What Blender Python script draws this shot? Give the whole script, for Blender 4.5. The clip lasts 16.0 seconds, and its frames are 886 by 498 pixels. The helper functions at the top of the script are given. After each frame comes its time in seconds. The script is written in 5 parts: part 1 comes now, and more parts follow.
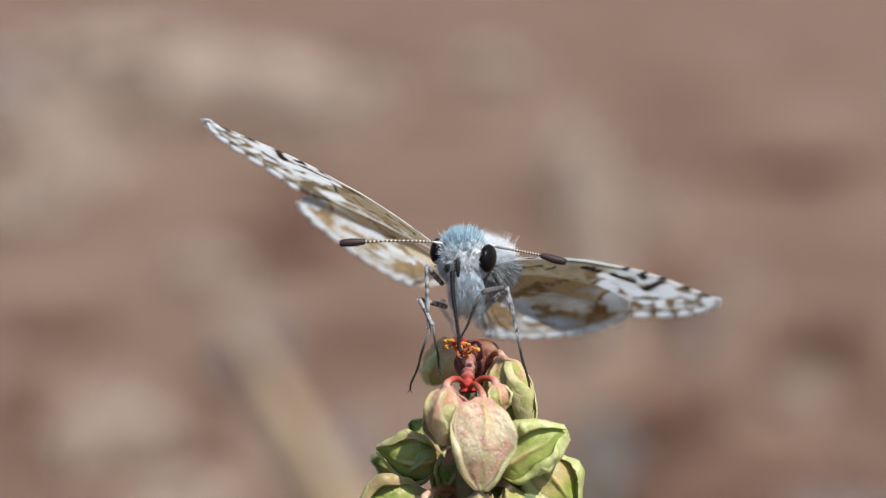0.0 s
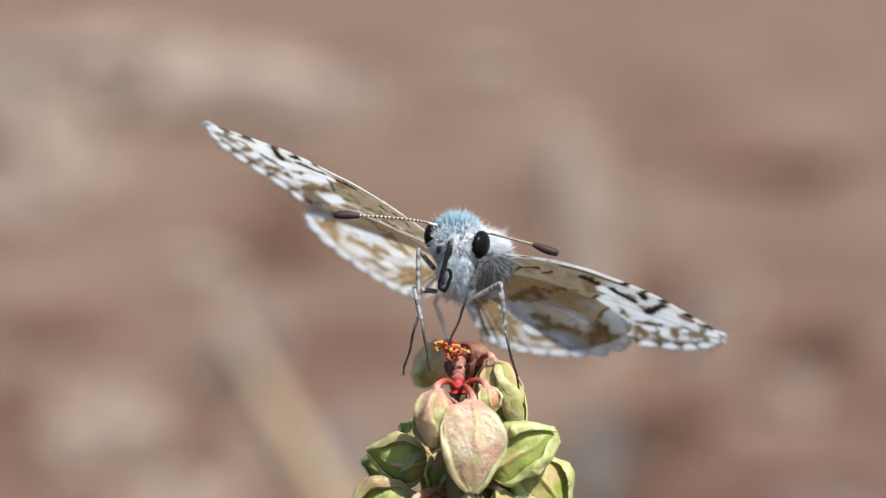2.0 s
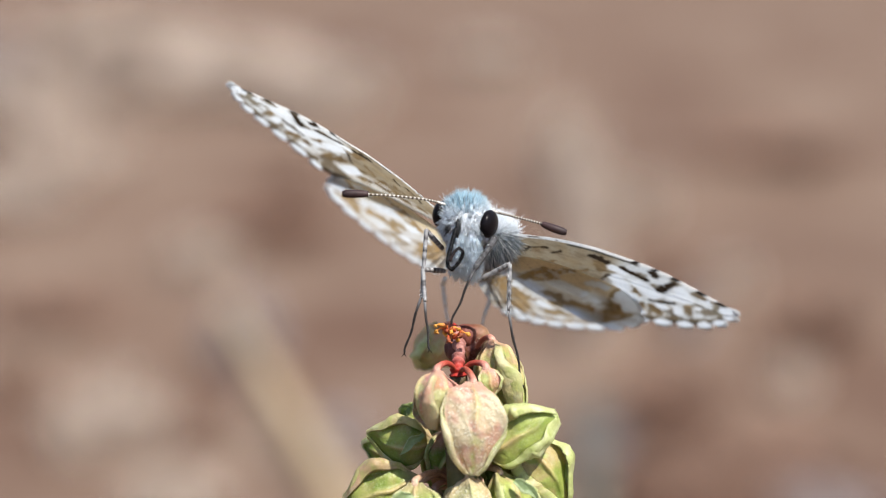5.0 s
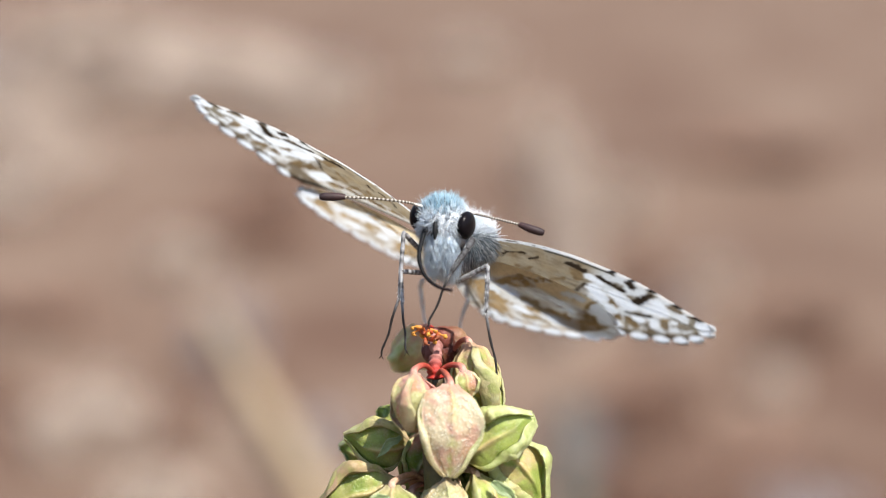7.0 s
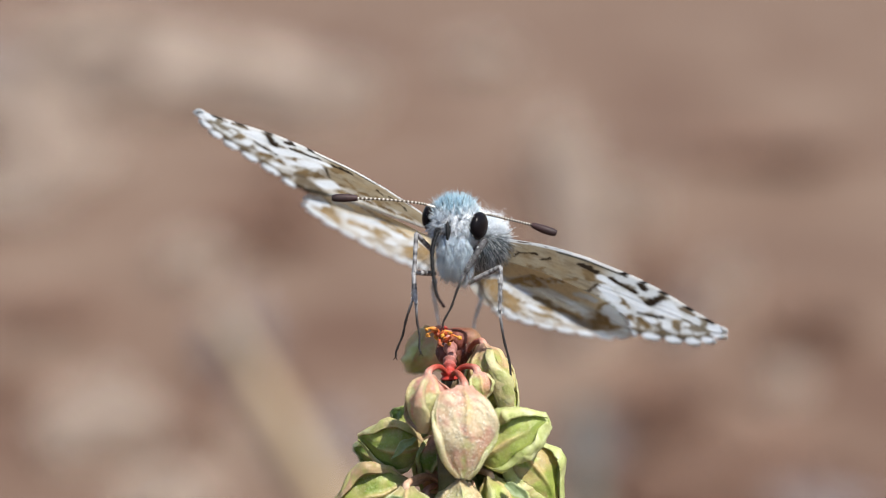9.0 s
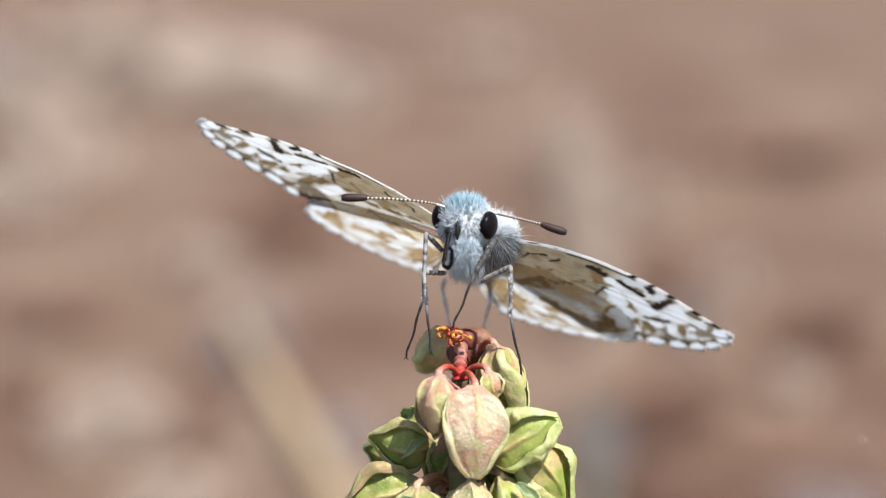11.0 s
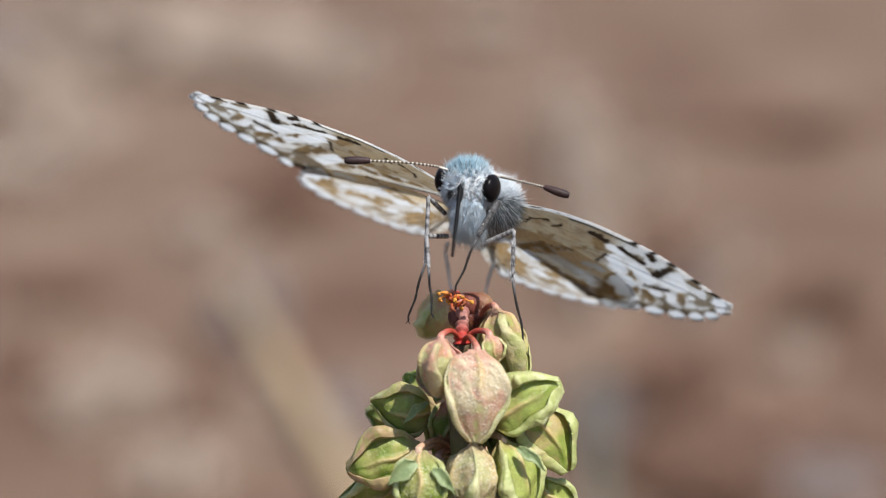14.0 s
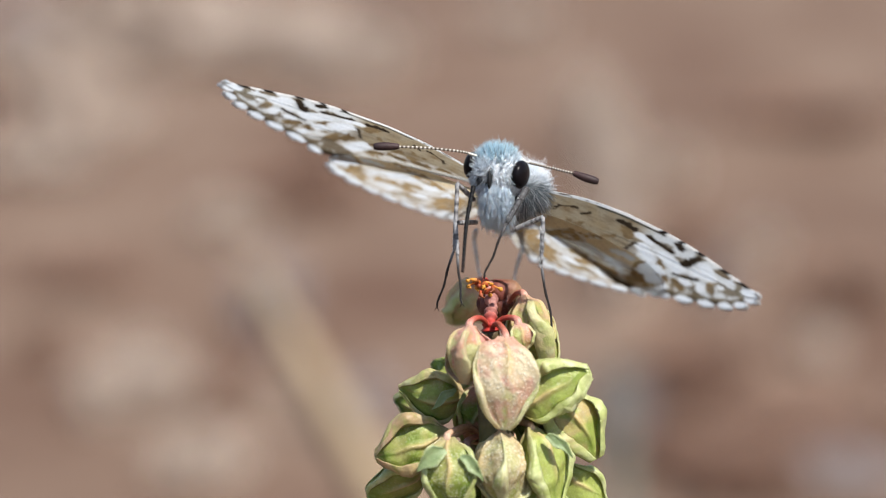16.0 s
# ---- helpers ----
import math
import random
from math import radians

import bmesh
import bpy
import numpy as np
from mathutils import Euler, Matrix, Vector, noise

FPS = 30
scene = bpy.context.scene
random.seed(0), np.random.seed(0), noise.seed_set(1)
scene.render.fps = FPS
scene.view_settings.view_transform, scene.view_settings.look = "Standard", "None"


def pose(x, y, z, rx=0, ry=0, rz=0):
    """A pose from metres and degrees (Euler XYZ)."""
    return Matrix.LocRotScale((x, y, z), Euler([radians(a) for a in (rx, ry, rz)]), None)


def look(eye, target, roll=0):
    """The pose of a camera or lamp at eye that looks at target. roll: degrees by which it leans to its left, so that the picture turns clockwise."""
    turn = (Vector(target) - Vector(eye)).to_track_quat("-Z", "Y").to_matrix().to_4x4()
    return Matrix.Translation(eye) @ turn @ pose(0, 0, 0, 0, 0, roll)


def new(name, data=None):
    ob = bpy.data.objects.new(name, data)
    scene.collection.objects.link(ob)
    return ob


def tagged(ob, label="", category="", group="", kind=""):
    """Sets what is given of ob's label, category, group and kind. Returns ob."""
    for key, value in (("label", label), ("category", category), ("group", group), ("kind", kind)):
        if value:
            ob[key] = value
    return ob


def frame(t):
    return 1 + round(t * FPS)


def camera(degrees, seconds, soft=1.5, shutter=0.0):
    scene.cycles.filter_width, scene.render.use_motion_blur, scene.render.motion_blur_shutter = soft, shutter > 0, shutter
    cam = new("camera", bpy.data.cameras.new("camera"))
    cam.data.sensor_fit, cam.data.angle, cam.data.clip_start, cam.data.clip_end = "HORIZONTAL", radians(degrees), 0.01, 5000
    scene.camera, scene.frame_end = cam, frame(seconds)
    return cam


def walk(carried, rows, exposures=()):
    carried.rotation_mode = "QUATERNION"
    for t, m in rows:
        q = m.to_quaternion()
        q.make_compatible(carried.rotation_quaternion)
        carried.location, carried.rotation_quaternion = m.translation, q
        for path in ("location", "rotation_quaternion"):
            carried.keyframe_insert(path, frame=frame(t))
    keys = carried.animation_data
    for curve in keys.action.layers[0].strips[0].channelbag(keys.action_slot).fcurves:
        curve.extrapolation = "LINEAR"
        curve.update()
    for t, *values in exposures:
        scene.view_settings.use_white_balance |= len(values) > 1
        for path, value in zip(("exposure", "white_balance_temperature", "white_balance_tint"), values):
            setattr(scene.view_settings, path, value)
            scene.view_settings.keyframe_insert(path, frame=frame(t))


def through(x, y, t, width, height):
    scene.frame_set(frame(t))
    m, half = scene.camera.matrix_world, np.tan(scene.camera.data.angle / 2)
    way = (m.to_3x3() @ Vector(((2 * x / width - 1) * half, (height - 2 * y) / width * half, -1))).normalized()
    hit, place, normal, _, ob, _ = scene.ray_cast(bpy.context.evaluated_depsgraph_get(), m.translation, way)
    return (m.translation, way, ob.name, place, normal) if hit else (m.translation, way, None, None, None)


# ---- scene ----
# ---------------------------------------------------------------- camera
MM = 0.001
STAND = Vector((0.0, 0.0, 0.40))          # the red whorl at the top of the seed head
LEAN = -12.0                              # the seed head leans back; the camera looks down as much
PLANT = Matrix.Translation(STAND) @ pose(0, 0, 0, LEAN, 0, 0)

cam = camera(20.0, 16.0, soft=1.05)
cam.data.dof.use_dof = True
cam.data.dof.focus_distance = 0.1310
cam.data.dof.aperture_fstop = 27.0
cam.data.dof.aperture_blades = 0

# sway of the held camera: seconds, degrees of yaw and pitch away from the rest pose
SWAY = [(0.0, -0.31, 1.16), (0.5, -0.63, 1.10), (1.0, -0.54, 1.12), (1.5, -0.58, 1.12), (2.0, -0.54, 1.21),
        (2.5, -0.80, 1.02), (3.0, -0.82, 0.94), (3.2, -0.46, 0.95), (4.2, -0.60, 0.86), (5.3, -0.52, 0.75), (5.5, -0.61, 0.70),
        (6.0, -1.02, 0.68), (6.5, -0.84, 0.76), (7.0, -1.07, 0.86), (7.5, -0.77, 0.80), (8.0, -0.54, 0.91),
        (8.5, -0.66, 0.84), (8.7, -0.76, 0.90), (9.7, -0.62, 0.84), (10.8, -0.52, 0.79), (11.0, -0.49, 0.89), (11.5, -0.63, 0.79),
        (12.0, -0.23, 0.69), (12.5, -0.71, 0.61), (13.0, -0.35, 0.52), (13.5, -0.71, 0.35), (14.0, -0.45, 0.08),
        (14.5, 0.0, 0.0), (15.0, -0.14, -0.08), (15.5, 0.50, -0.08), (16.0, 0.22, -0.22)]
TURNED = 0.80                             # share of the sway that is turning; the rest is the camera's own shift
rows = []
for t, yaw, pitch in SWAY:
    shift = (1 - TURNED) * radians(1) * 130.27
    eye = PLANT @ (Vector((-1.99 - yaw * shift, -130.27, 4.37 + pitch * shift)) * MM)
    rows.append((t, pose(*eye, 90 + LEAN + pitch * TURNED, 0, yaw * TURNED)))
walk(cam, rows, [(0.0, 0.53), (0.5, 0.73), (1.0, 0.66), (1.5, 0.76), (2.0, 0.73), (2.5, 0.80), (3.0, 0.73), (5.5, 0.84), (6.0, 0.99), (6.5, 0.93), (7.0, 0.93),
                 (7.5, 0.88), (8.0, 0.88), (8.5, 0.70), (11.0, 0.86), (11.5, 0.86), (12.5, 0.95), (13.0, 0.64), (13.5, 0.77), (14.0, 0.53), (14.5, 0.68), (15.5, 0.77), (16.0, 0.70)])

# ---------------------------------------------------------------- sky and sun
SUN_UP, SUN_ROUND = 56.0, 138.0            # elevation; bearing from straight ahead (+y) towards the right (+x)
world = bpy.data.worlds.new("sky")
scene.world = world
world.use_nodes = True
wn = world.node_tree.nodes
sky = wn.new("ShaderNodeTexSky")
sky.sky_type, sky.sun_disc = "NISHITA", False
sky.sun_elevation, sky.sun_rotation = radians(SUN_UP), radians(SUN_ROUND)
wn["Background"].inputs["Strength"].default_value = 0.10
world.node_tree.links.new(sky.outputs["Color"], wn["Background"].inputs["Color"])
sun = new("sun", bpy.data.lights.new("sun", "SUN"))
sun.data.energy, sun.data.angle, sun.data.color = 4.8, radians(0.53), (1.0, 0.95, 0.88)
to_sun = Vector((math.sin(radians(SUN_ROUND)) * math.cos(radians(SUN_UP)), math.cos(radians(SUN_ROUND)) * math.cos(radians(SUN_UP)),
                 math.sin(radians(SUN_UP))))
sun.matrix_world = look(to_sun * 5, (0, 0, 0))


# ---------------------------------------------------------------- materials
def shader(name, rough=0.6, spec=0.4):
    m = bpy.data.materials.new(name)
    m.use_nodes = True
    b = m.node_tree.nodes["Principled BSDF"]
    b.inputs["Roughness"].default_value = rough
    b.inputs["Specular IOR Level"].default_value = spec
    return m, m.node_tree.nodes, m.node_tree.links, b


def noise_node(n, l, scale, detail=4.0, rough=0.55, kind="Object"):
    co = n.new("ShaderNodeTexCoord")
    t = n.new("ShaderNodeTexNoise")
    t.inputs["Scale"].default_value, t.inputs["Detail"].default_value, t.inputs["Roughness"].default_value = scale, detail, rough
    l.new(co.outputs[kind], t.inputs["Vector"])
    return t


def ramp_node(n, l, fac, stops):
    r = n.new("ShaderNodeValToRGB")
    e = r.color_ramp.elements
    while len(e) < len(stops):
        e.new(0.5)
    for k, (p, c) in zip(e, stops):
        k.position, k.color = p, (*c, 1)
    l.new(fac, r.inputs["Fac"])
    return r


def mix_node(n, l, a, b, fac, mode="MIX"):
    x = n.new("ShaderNodeMix")
    x.data_type, x.blend_type = "RGBA", mode
    for value, k in ((fac, 0), (a, 6), (b, 7)):
        if isinstance(value, bpy.types.NodeSocket):
            l.new(value, x.inputs[k])
        else:
            x.inputs[k].default_value = value if k == 0 else (*value, 1)
    return x.outputs[2]


def bump_node(n, l, b, height, strength, distance):
    u = n.new("ShaderNodeBump")
    u.inputs["Strength"].default_value, u.inputs["Distance"].default_value = strength, distance
    l.new(height, u.inputs["Height"])
    l.new(u.outputs["Normal"], b.inputs["Normal"])
    return u


def tinted(name, rough=0.6, spec=0.35, grain=0.12, scale=2500.0, bump=0.3, depth=0.00006, through=0.0, speck=None):
    """A material that takes the colour laid on the mesh ("tint") and adds grain, fine relief and some light passing through."""
    m, n, l, b = shader(name, rough, spec)
    at = n.new("ShaderNodeAttribute")
    at.attribute_name = "tint"
    fine = noise_node(n, l, scale, 5.0, 0.6)
    g = ramp_node(n, l, fine.outputs["Fac"], [(0.3, (1 - grain * 2,) * 3), (0.7, (1 + 0 * grain,) * 3)])
    col = mix_node(n, l, at.outputs["Color"], g.outputs["Color"], 1.0, "MULTIPLY")
    if speck:
        big = noise_node(n, l, speck[0], 2.0, 0.5)
        sr = ramp_node(n, l, big.outputs["Fac"], [(0.56, (0, 0, 0)), (0.66, (1, 1, 1))])
        fac = n.new("ShaderNodeMath")
        fac.operation = "MULTIPLY"
        fac.inputs[1].default_value = speck[1]
        l.new(sr.outputs["Color"], fac.inputs[0])
        col = mix_node(n, l, col, speck[2], fac.outputs[0])
    l.new(col, b.inputs["Base Color"])
    bump_node(n, l, b, fine.outputs["Fac"], bump, depth)
    if through:
        tr = n.new("ShaderNodeBsdfTranslucent")
        l.new(col, tr.inputs["Color"])
        mx = n.new("ShaderNodeMixShader")
        mx.inputs[0].default_value = through
        l.new(b.outputs[0], mx.inputs[1])
        l.new(tr.outputs[0], mx.inputs[2])
        l.new(mx.outputs[0], n["Material Output"].inputs["Surface"])
    return m


WING = tinted("wing_scales", 0.8, 0.15, 0.10, 9000.0, 0.25, 0.00003, 0.86)
FUR = tinted("fur", 0.7, 0.25, 0.05, 3000.0, 0.0, 0.00001, 0.58)
HIDE = tinted("scaly_cuticle", 0.6, 0.3, 0.25, 7000.0, 0.4, 0.00004)
POD = tinted("papery_pod", 0.30, 0.5, 0.10, 5000.0, 0.7, 0.00008, 0.50)
pn, pl = POD.node_tree.nodes, POD.node_tree.links
pb = pn["Principled BSDF"]
pv = pn.new("ShaderNodeTexVoronoi")
pv.inputs["Scale"].default_value = 7200.0
pc = pn.new("ShaderNodeTexCoord")
pl.new(pc.outputs["Object"], pv.inputs["Vector"])
where = noise_node(pn, pl, 1500.0, 4.0, 0.65)
wr = ramp_node(pn, pl, where.outputs["Fac"], [(0.34, (0.12, 0.12, 0.12)), (0.58, (1, 1, 1))])
# pale dots: papillae, with their glints painted into the colour
dots = ramp_node(pn, pl, pv.outputs["Distance"], [(0.16, (0.92, 0.92, 0.92)), (0.52, (0, 0, 0))])
both = mix_node(pn, pl, dots.outputs["Color"], wr.outputs["Color"], 1.0, "MULTIPLY")
grainy = pn.new("ShaderNodeMath")
grainy.operation = "MULTIPLY"
pl.new(both, grainy.inputs[0])
pl.new(pn["Attribute"].outputs["Alpha"], grainy.inputs[1])
both = grainy.outputs[0]
old = pb.inputs["Base Color"].links[0].from_socket
pale = mix_node(pn, pl, old, (0.97, 0.94, 0.82), both)
for link in list(old.links):
    if link.to_socket.name in ("Base Color", "Color") and link.to_node.type != "MIX":
        pl.new(pale, link.to_socket)
pbump = pn["Bump"]
pb2 = pn.new("ShaderNodeBump")
pb2.inputs["Strength"].default_value, pb2.inputs["Distance"].default_value = 0.7, 0.00006
pl.new(both, pb2.inputs["Height"])
pl.new(pbump.outputs["Normal"], pb2.inputs["Normal"])
pl.new(pb2.outputs["Normal"], pb.inputs["Normal"])
STALK = tinted("stalk", 0.55, 0.35, 0.22, 2600.0, 0.9, 0.00012, 0.12)

EYE, en, el, eb = shader("compound_eye", 0.30, 0.07)
eb.inputs["Base Color"].default_value = (0.006, 0.005, 0.006, 1)
ev = en.new("ShaderNodeTexVoronoi")
ev.inputs["Scale"].default_value = 18000.0
ec = en.new("ShaderNodeTexCoord")
el.new(ec.outputs["Object"], ev.inputs["Vector"])
bump_node(en, el, eb, ev.outputs["Distance"], 0.25, 0.00001)

SOIL, sn, sl, sb = shader("dry_soil", 0.95, 0.15)
s1 = noise_node(sn, sl, 5.0, 5.0, 0.55)
s2 = noise_node(sn, sl, 60.0, 6.0, 0.6)
sr1 = ramp_node(sn, sl, s1.outputs["Fac"], [(0.32, (0.120, 0.069, 0.048)), (0.5, (0.170, 0.112, 0.081)), (0.68, (0.218, 0.156, 0.117))])
sr2 = ramp_node(sn, sl, s2.outputs["Fac"], [(0.3, (0.6, 0.58, 0.56)), (0.7, (1.0, 1.0, 1.0))])
sl.new(mix_node(sn, sl, sr1.outputs["Color"], sr2.outputs["Color"], 1.0, "MULTIPLY"), sb.inputs["Base Color"])
bump_node(sn, sl, sb, s2.outputs["Fac"], 0.6, 0.006)


def plain(name, lo, hi, scale, rough=0.85):
    m, n, l, b = shader(name, rough, 0.25)
    t = noise_node(n, l, scale, 5.0, 0.6)
    r = ramp_node(n, l, t.outputs["Fac"], [(0.3, lo), (0.7, hi)])
    l.new(r.outputs["Color"], b.inputs["Base Color"])
    bump_node(n, l, b, t.outputs["Fac"], 0.5, 0.002)
    return m


PALE_TUFT = plain("pale_straw", (0.46, 0.37, 0.30), (0.62, 0.52, 0.44), 40.0)
RED_TUFT = plain("dead_leaf", (0.21, 0.122, 0.085), (0.28, 0.17, 0.125), 40.0)
GREY_TUFT = plain("withered_grass", (0.33, 0.275, 0.262), (0.43, 0.37, 0.355), 40.0)
DUSK_TUFT = plain("dark_grey_tuft", (0.125, 0.112, 0.108), (0.18, 0.165, 0.16), 40.0)
STRAW = plain("straw", (0.275, 0.205, 0.128), (0.345, 0.265, 0.17), 90.0, 0.6)
SAGE = plain("grey_green_stalk", (0.13, 0.14, 0.11), (0.19, 0.20, 0.17), 120.0, 0.7)


# ---------------------------------------------------------------- building
def part(name, bm, material, parent=None, label="", at=None, unit=MM):
    """Links a bmesh (in millimetres) as one mesh object under a thing or a part; `at` is its origin."""
    if at is not None:
        bmesh.ops.translate(bm, verts=bm.verts, vec=-Vector(at))
    bmesh.ops.scale(bm, verts=bm.verts, vec=(unit,) * 3)
    me = bpy.data.meshes.new(name)
    bm.to_mesh(me)
    bm.free()
    me.materials.append(material)
    me.shade_smooth()
    ob = new(name, me)
    ob.parent = parent
    if at is not None:
        ob.matrix_basis = Matrix.Translation(Vector(at) * unit)
    return tagged(ob, label)


def tinted_bm():
    bm = bmesh.new()
    return bm, bm.verts.layers.float_color.new("tint")


def lerp(a, b, k):
    return tuple(p + (q - p) * k for p, q in zip(a, b))


def smooth(a, b, x):
    k = min(max((x - a) / (b - a), 0.0), 1.0)
    return k * k * (3 - 2 * k)


def spline(points, steps):
    """A smooth line through the points, as vectors."""
    p = [Vector(q) for q in points]
    p = [p[0] * 2 - p[1]] + p + [p[-1] * 2 - p[-2]]
    out = []
    for i in range(1, len(p) - 2):
        for s in range(steps):
            k = s / steps
            a, b, c, d = p[i - 1], p[i], p[i + 1], p[i + 2]
            out.append(0.5 * (2 * b + (c - a) * k + (2 * a - 5 * b + 4 * c - d) * k * k + (3 * b - a - 3 * c + d) * k ** 3))
    return out + [p[-2]]


def tube(bm, tint, line, radius, colour, sides=8):
    """A tube along the line; radius and colour are functions of 0..1 along it."""
    n, rings, side = len(line), [], None
    for i, p in enumerate(line):
        d = (line[min(i + 1, n - 1)] - line[max(i - 1, 0)]).normalized()
        if side is None:
            side = d.orthogonal().normalized()
        side = (side - d * side.dot(d)).normalized()
        up, k, ring = d.cross(side), i / (n - 1), []
        for j in range(sides):
            a = j * math.tau / sides
            v = bm.verts.new(p + (side * math.cos(a) + up * math.sin(a)) * radius(k))
            v[tint] = (*colour(k), 1)
            ring.append(v)
        rings.append(ring)
    for r, s in zip(rings, rings[1:]):
        for j in range(sides):
            bm.faces.new((r[j], r[(j + 1) % sides], s[(j + 1) % sides], s[j]))
    for ring in (rings[0][::-1], rings[-1]):
        bm.faces.new(ring)


def egg(bm, tint, m, colour, rings=16, sides=24):
    """A unit ball under the matrix m, tinted by a function of its unit place."""
    grid = []
    for i in range(rings + 1):
        a = math.pi * i / rings
        row = []
        for j in range(sides if 0 < i < rings else 1):
            q = Vector((math.sin(a) * math.cos(j * math.tau / sides), math.sin(a) * math.sin(j * math.tau / sides), math.cos(a)))
            v = bm.verts.new(m @ q)
            v[tint] = (*colour(q), 1)
            row.append(v)
        grid.append(row)
    for r, s in zip(grid, grid[1:]):
        for j in range(sides):
            k = (j + 1) % sides
            quad = [r[j % len(r)], s[j % len(s)], s[k % len(s)], r[k % len(r)]]
            bm.faces.new(list(dict.fromkeys(quad)))


def hair(bm, tint, root, way, length, width, colour, bend):
    """One curved, tapering, three-sided hair."""
    way = way.normalized()
    a = way.orthogonal().normalized()
    b = way.cross(a)
    tip = bm.verts.new(root + way * length + bend * length)
    mid, low = [], []
    for j in range(3):
        o = a * math.cos(j * 2.094) + b * math.sin(j * 2.094)
        low.append(bm.verts.new(root + o * width))
        mid.append(bm.verts.new(root + way * length * 0.55 + bend * length * 0.35 + o * width * 0.8))
    for v in low + mid + [tip]:
        v[tint] = (*colour, 1)
    for j in range(3):
        k = (j + 1) % 3
        bm.faces.new((low[j], low[k], mid[k], mid[j]))
        bm.faces.new((mid[j], mid[k], tip))


# ---------------------------------------------------------------- ground and what lies on it
def make_ground():
    bm = bmesh.new()
    xs = [-300, -60, -12] + [-4 + 0.1 * i for i in range(81)] + [12, 60, 300]
    ys = [-300, -60, -8] + [-1 + 0.1 * i for i in range(71)] + [12, 60, 300]
    grid = [[bm.verts.new((x, y, 0.012 * noise.noise((x * 3, y * 3, 0)) if abs(x) < 5 and -2 < y < 7 else 0)) for x in xs] for y in ys]
    for r, s in zip(grid, grid[1:]):
        for j in range(len(xs) - 1):
            bm.faces.new((r[j], r[j + 1], s[j + 1], s[j]))
    tagged(part("ground", bm, SOIL, unit=1.0), "dry reddish-brown soil strewn with grit", "ground", kind="structure")


def make_straw(material, name, line, wide, label):
    """A dry blade: a bent, folded strip with thickness, rising from the ground."""
    bm = bmesh.new()
    pts, rows = spline(line, 8), []
    for i, p in enumerate(pts):
        k = i / (len(pts) - 1)
        w = wide * (1 - 0.85 * k ** 2)
        rows.append([bm.verts.new(p + Vector((x * w, y * w, 0))) for x, y in ((-0.5, 0), (0, 0.14), (0.5, 0), (0, -0.08))])
    for r, q in zip(rows, rows[1:]):
        for j in range(4):
            bm.faces.new((r[j], r[(j + 1) % 4], q[(j + 1) % 4], q[j]))
    bm.faces.new(rows[0][::-1]), bm.faces.new(rows[-1])
    root = new(name)
    root.matrix_basis = Matrix.Translation(line[0])
    bmesh.ops.translate(bm, verts=bm.verts, vec=-Vector(line[0]))
    part("blade" if material is STRAW else "stem", bm, material, root, unit=1.0)
    tagged(root, label, "dry grass" if material is STRAW else "plant")


make_ground()
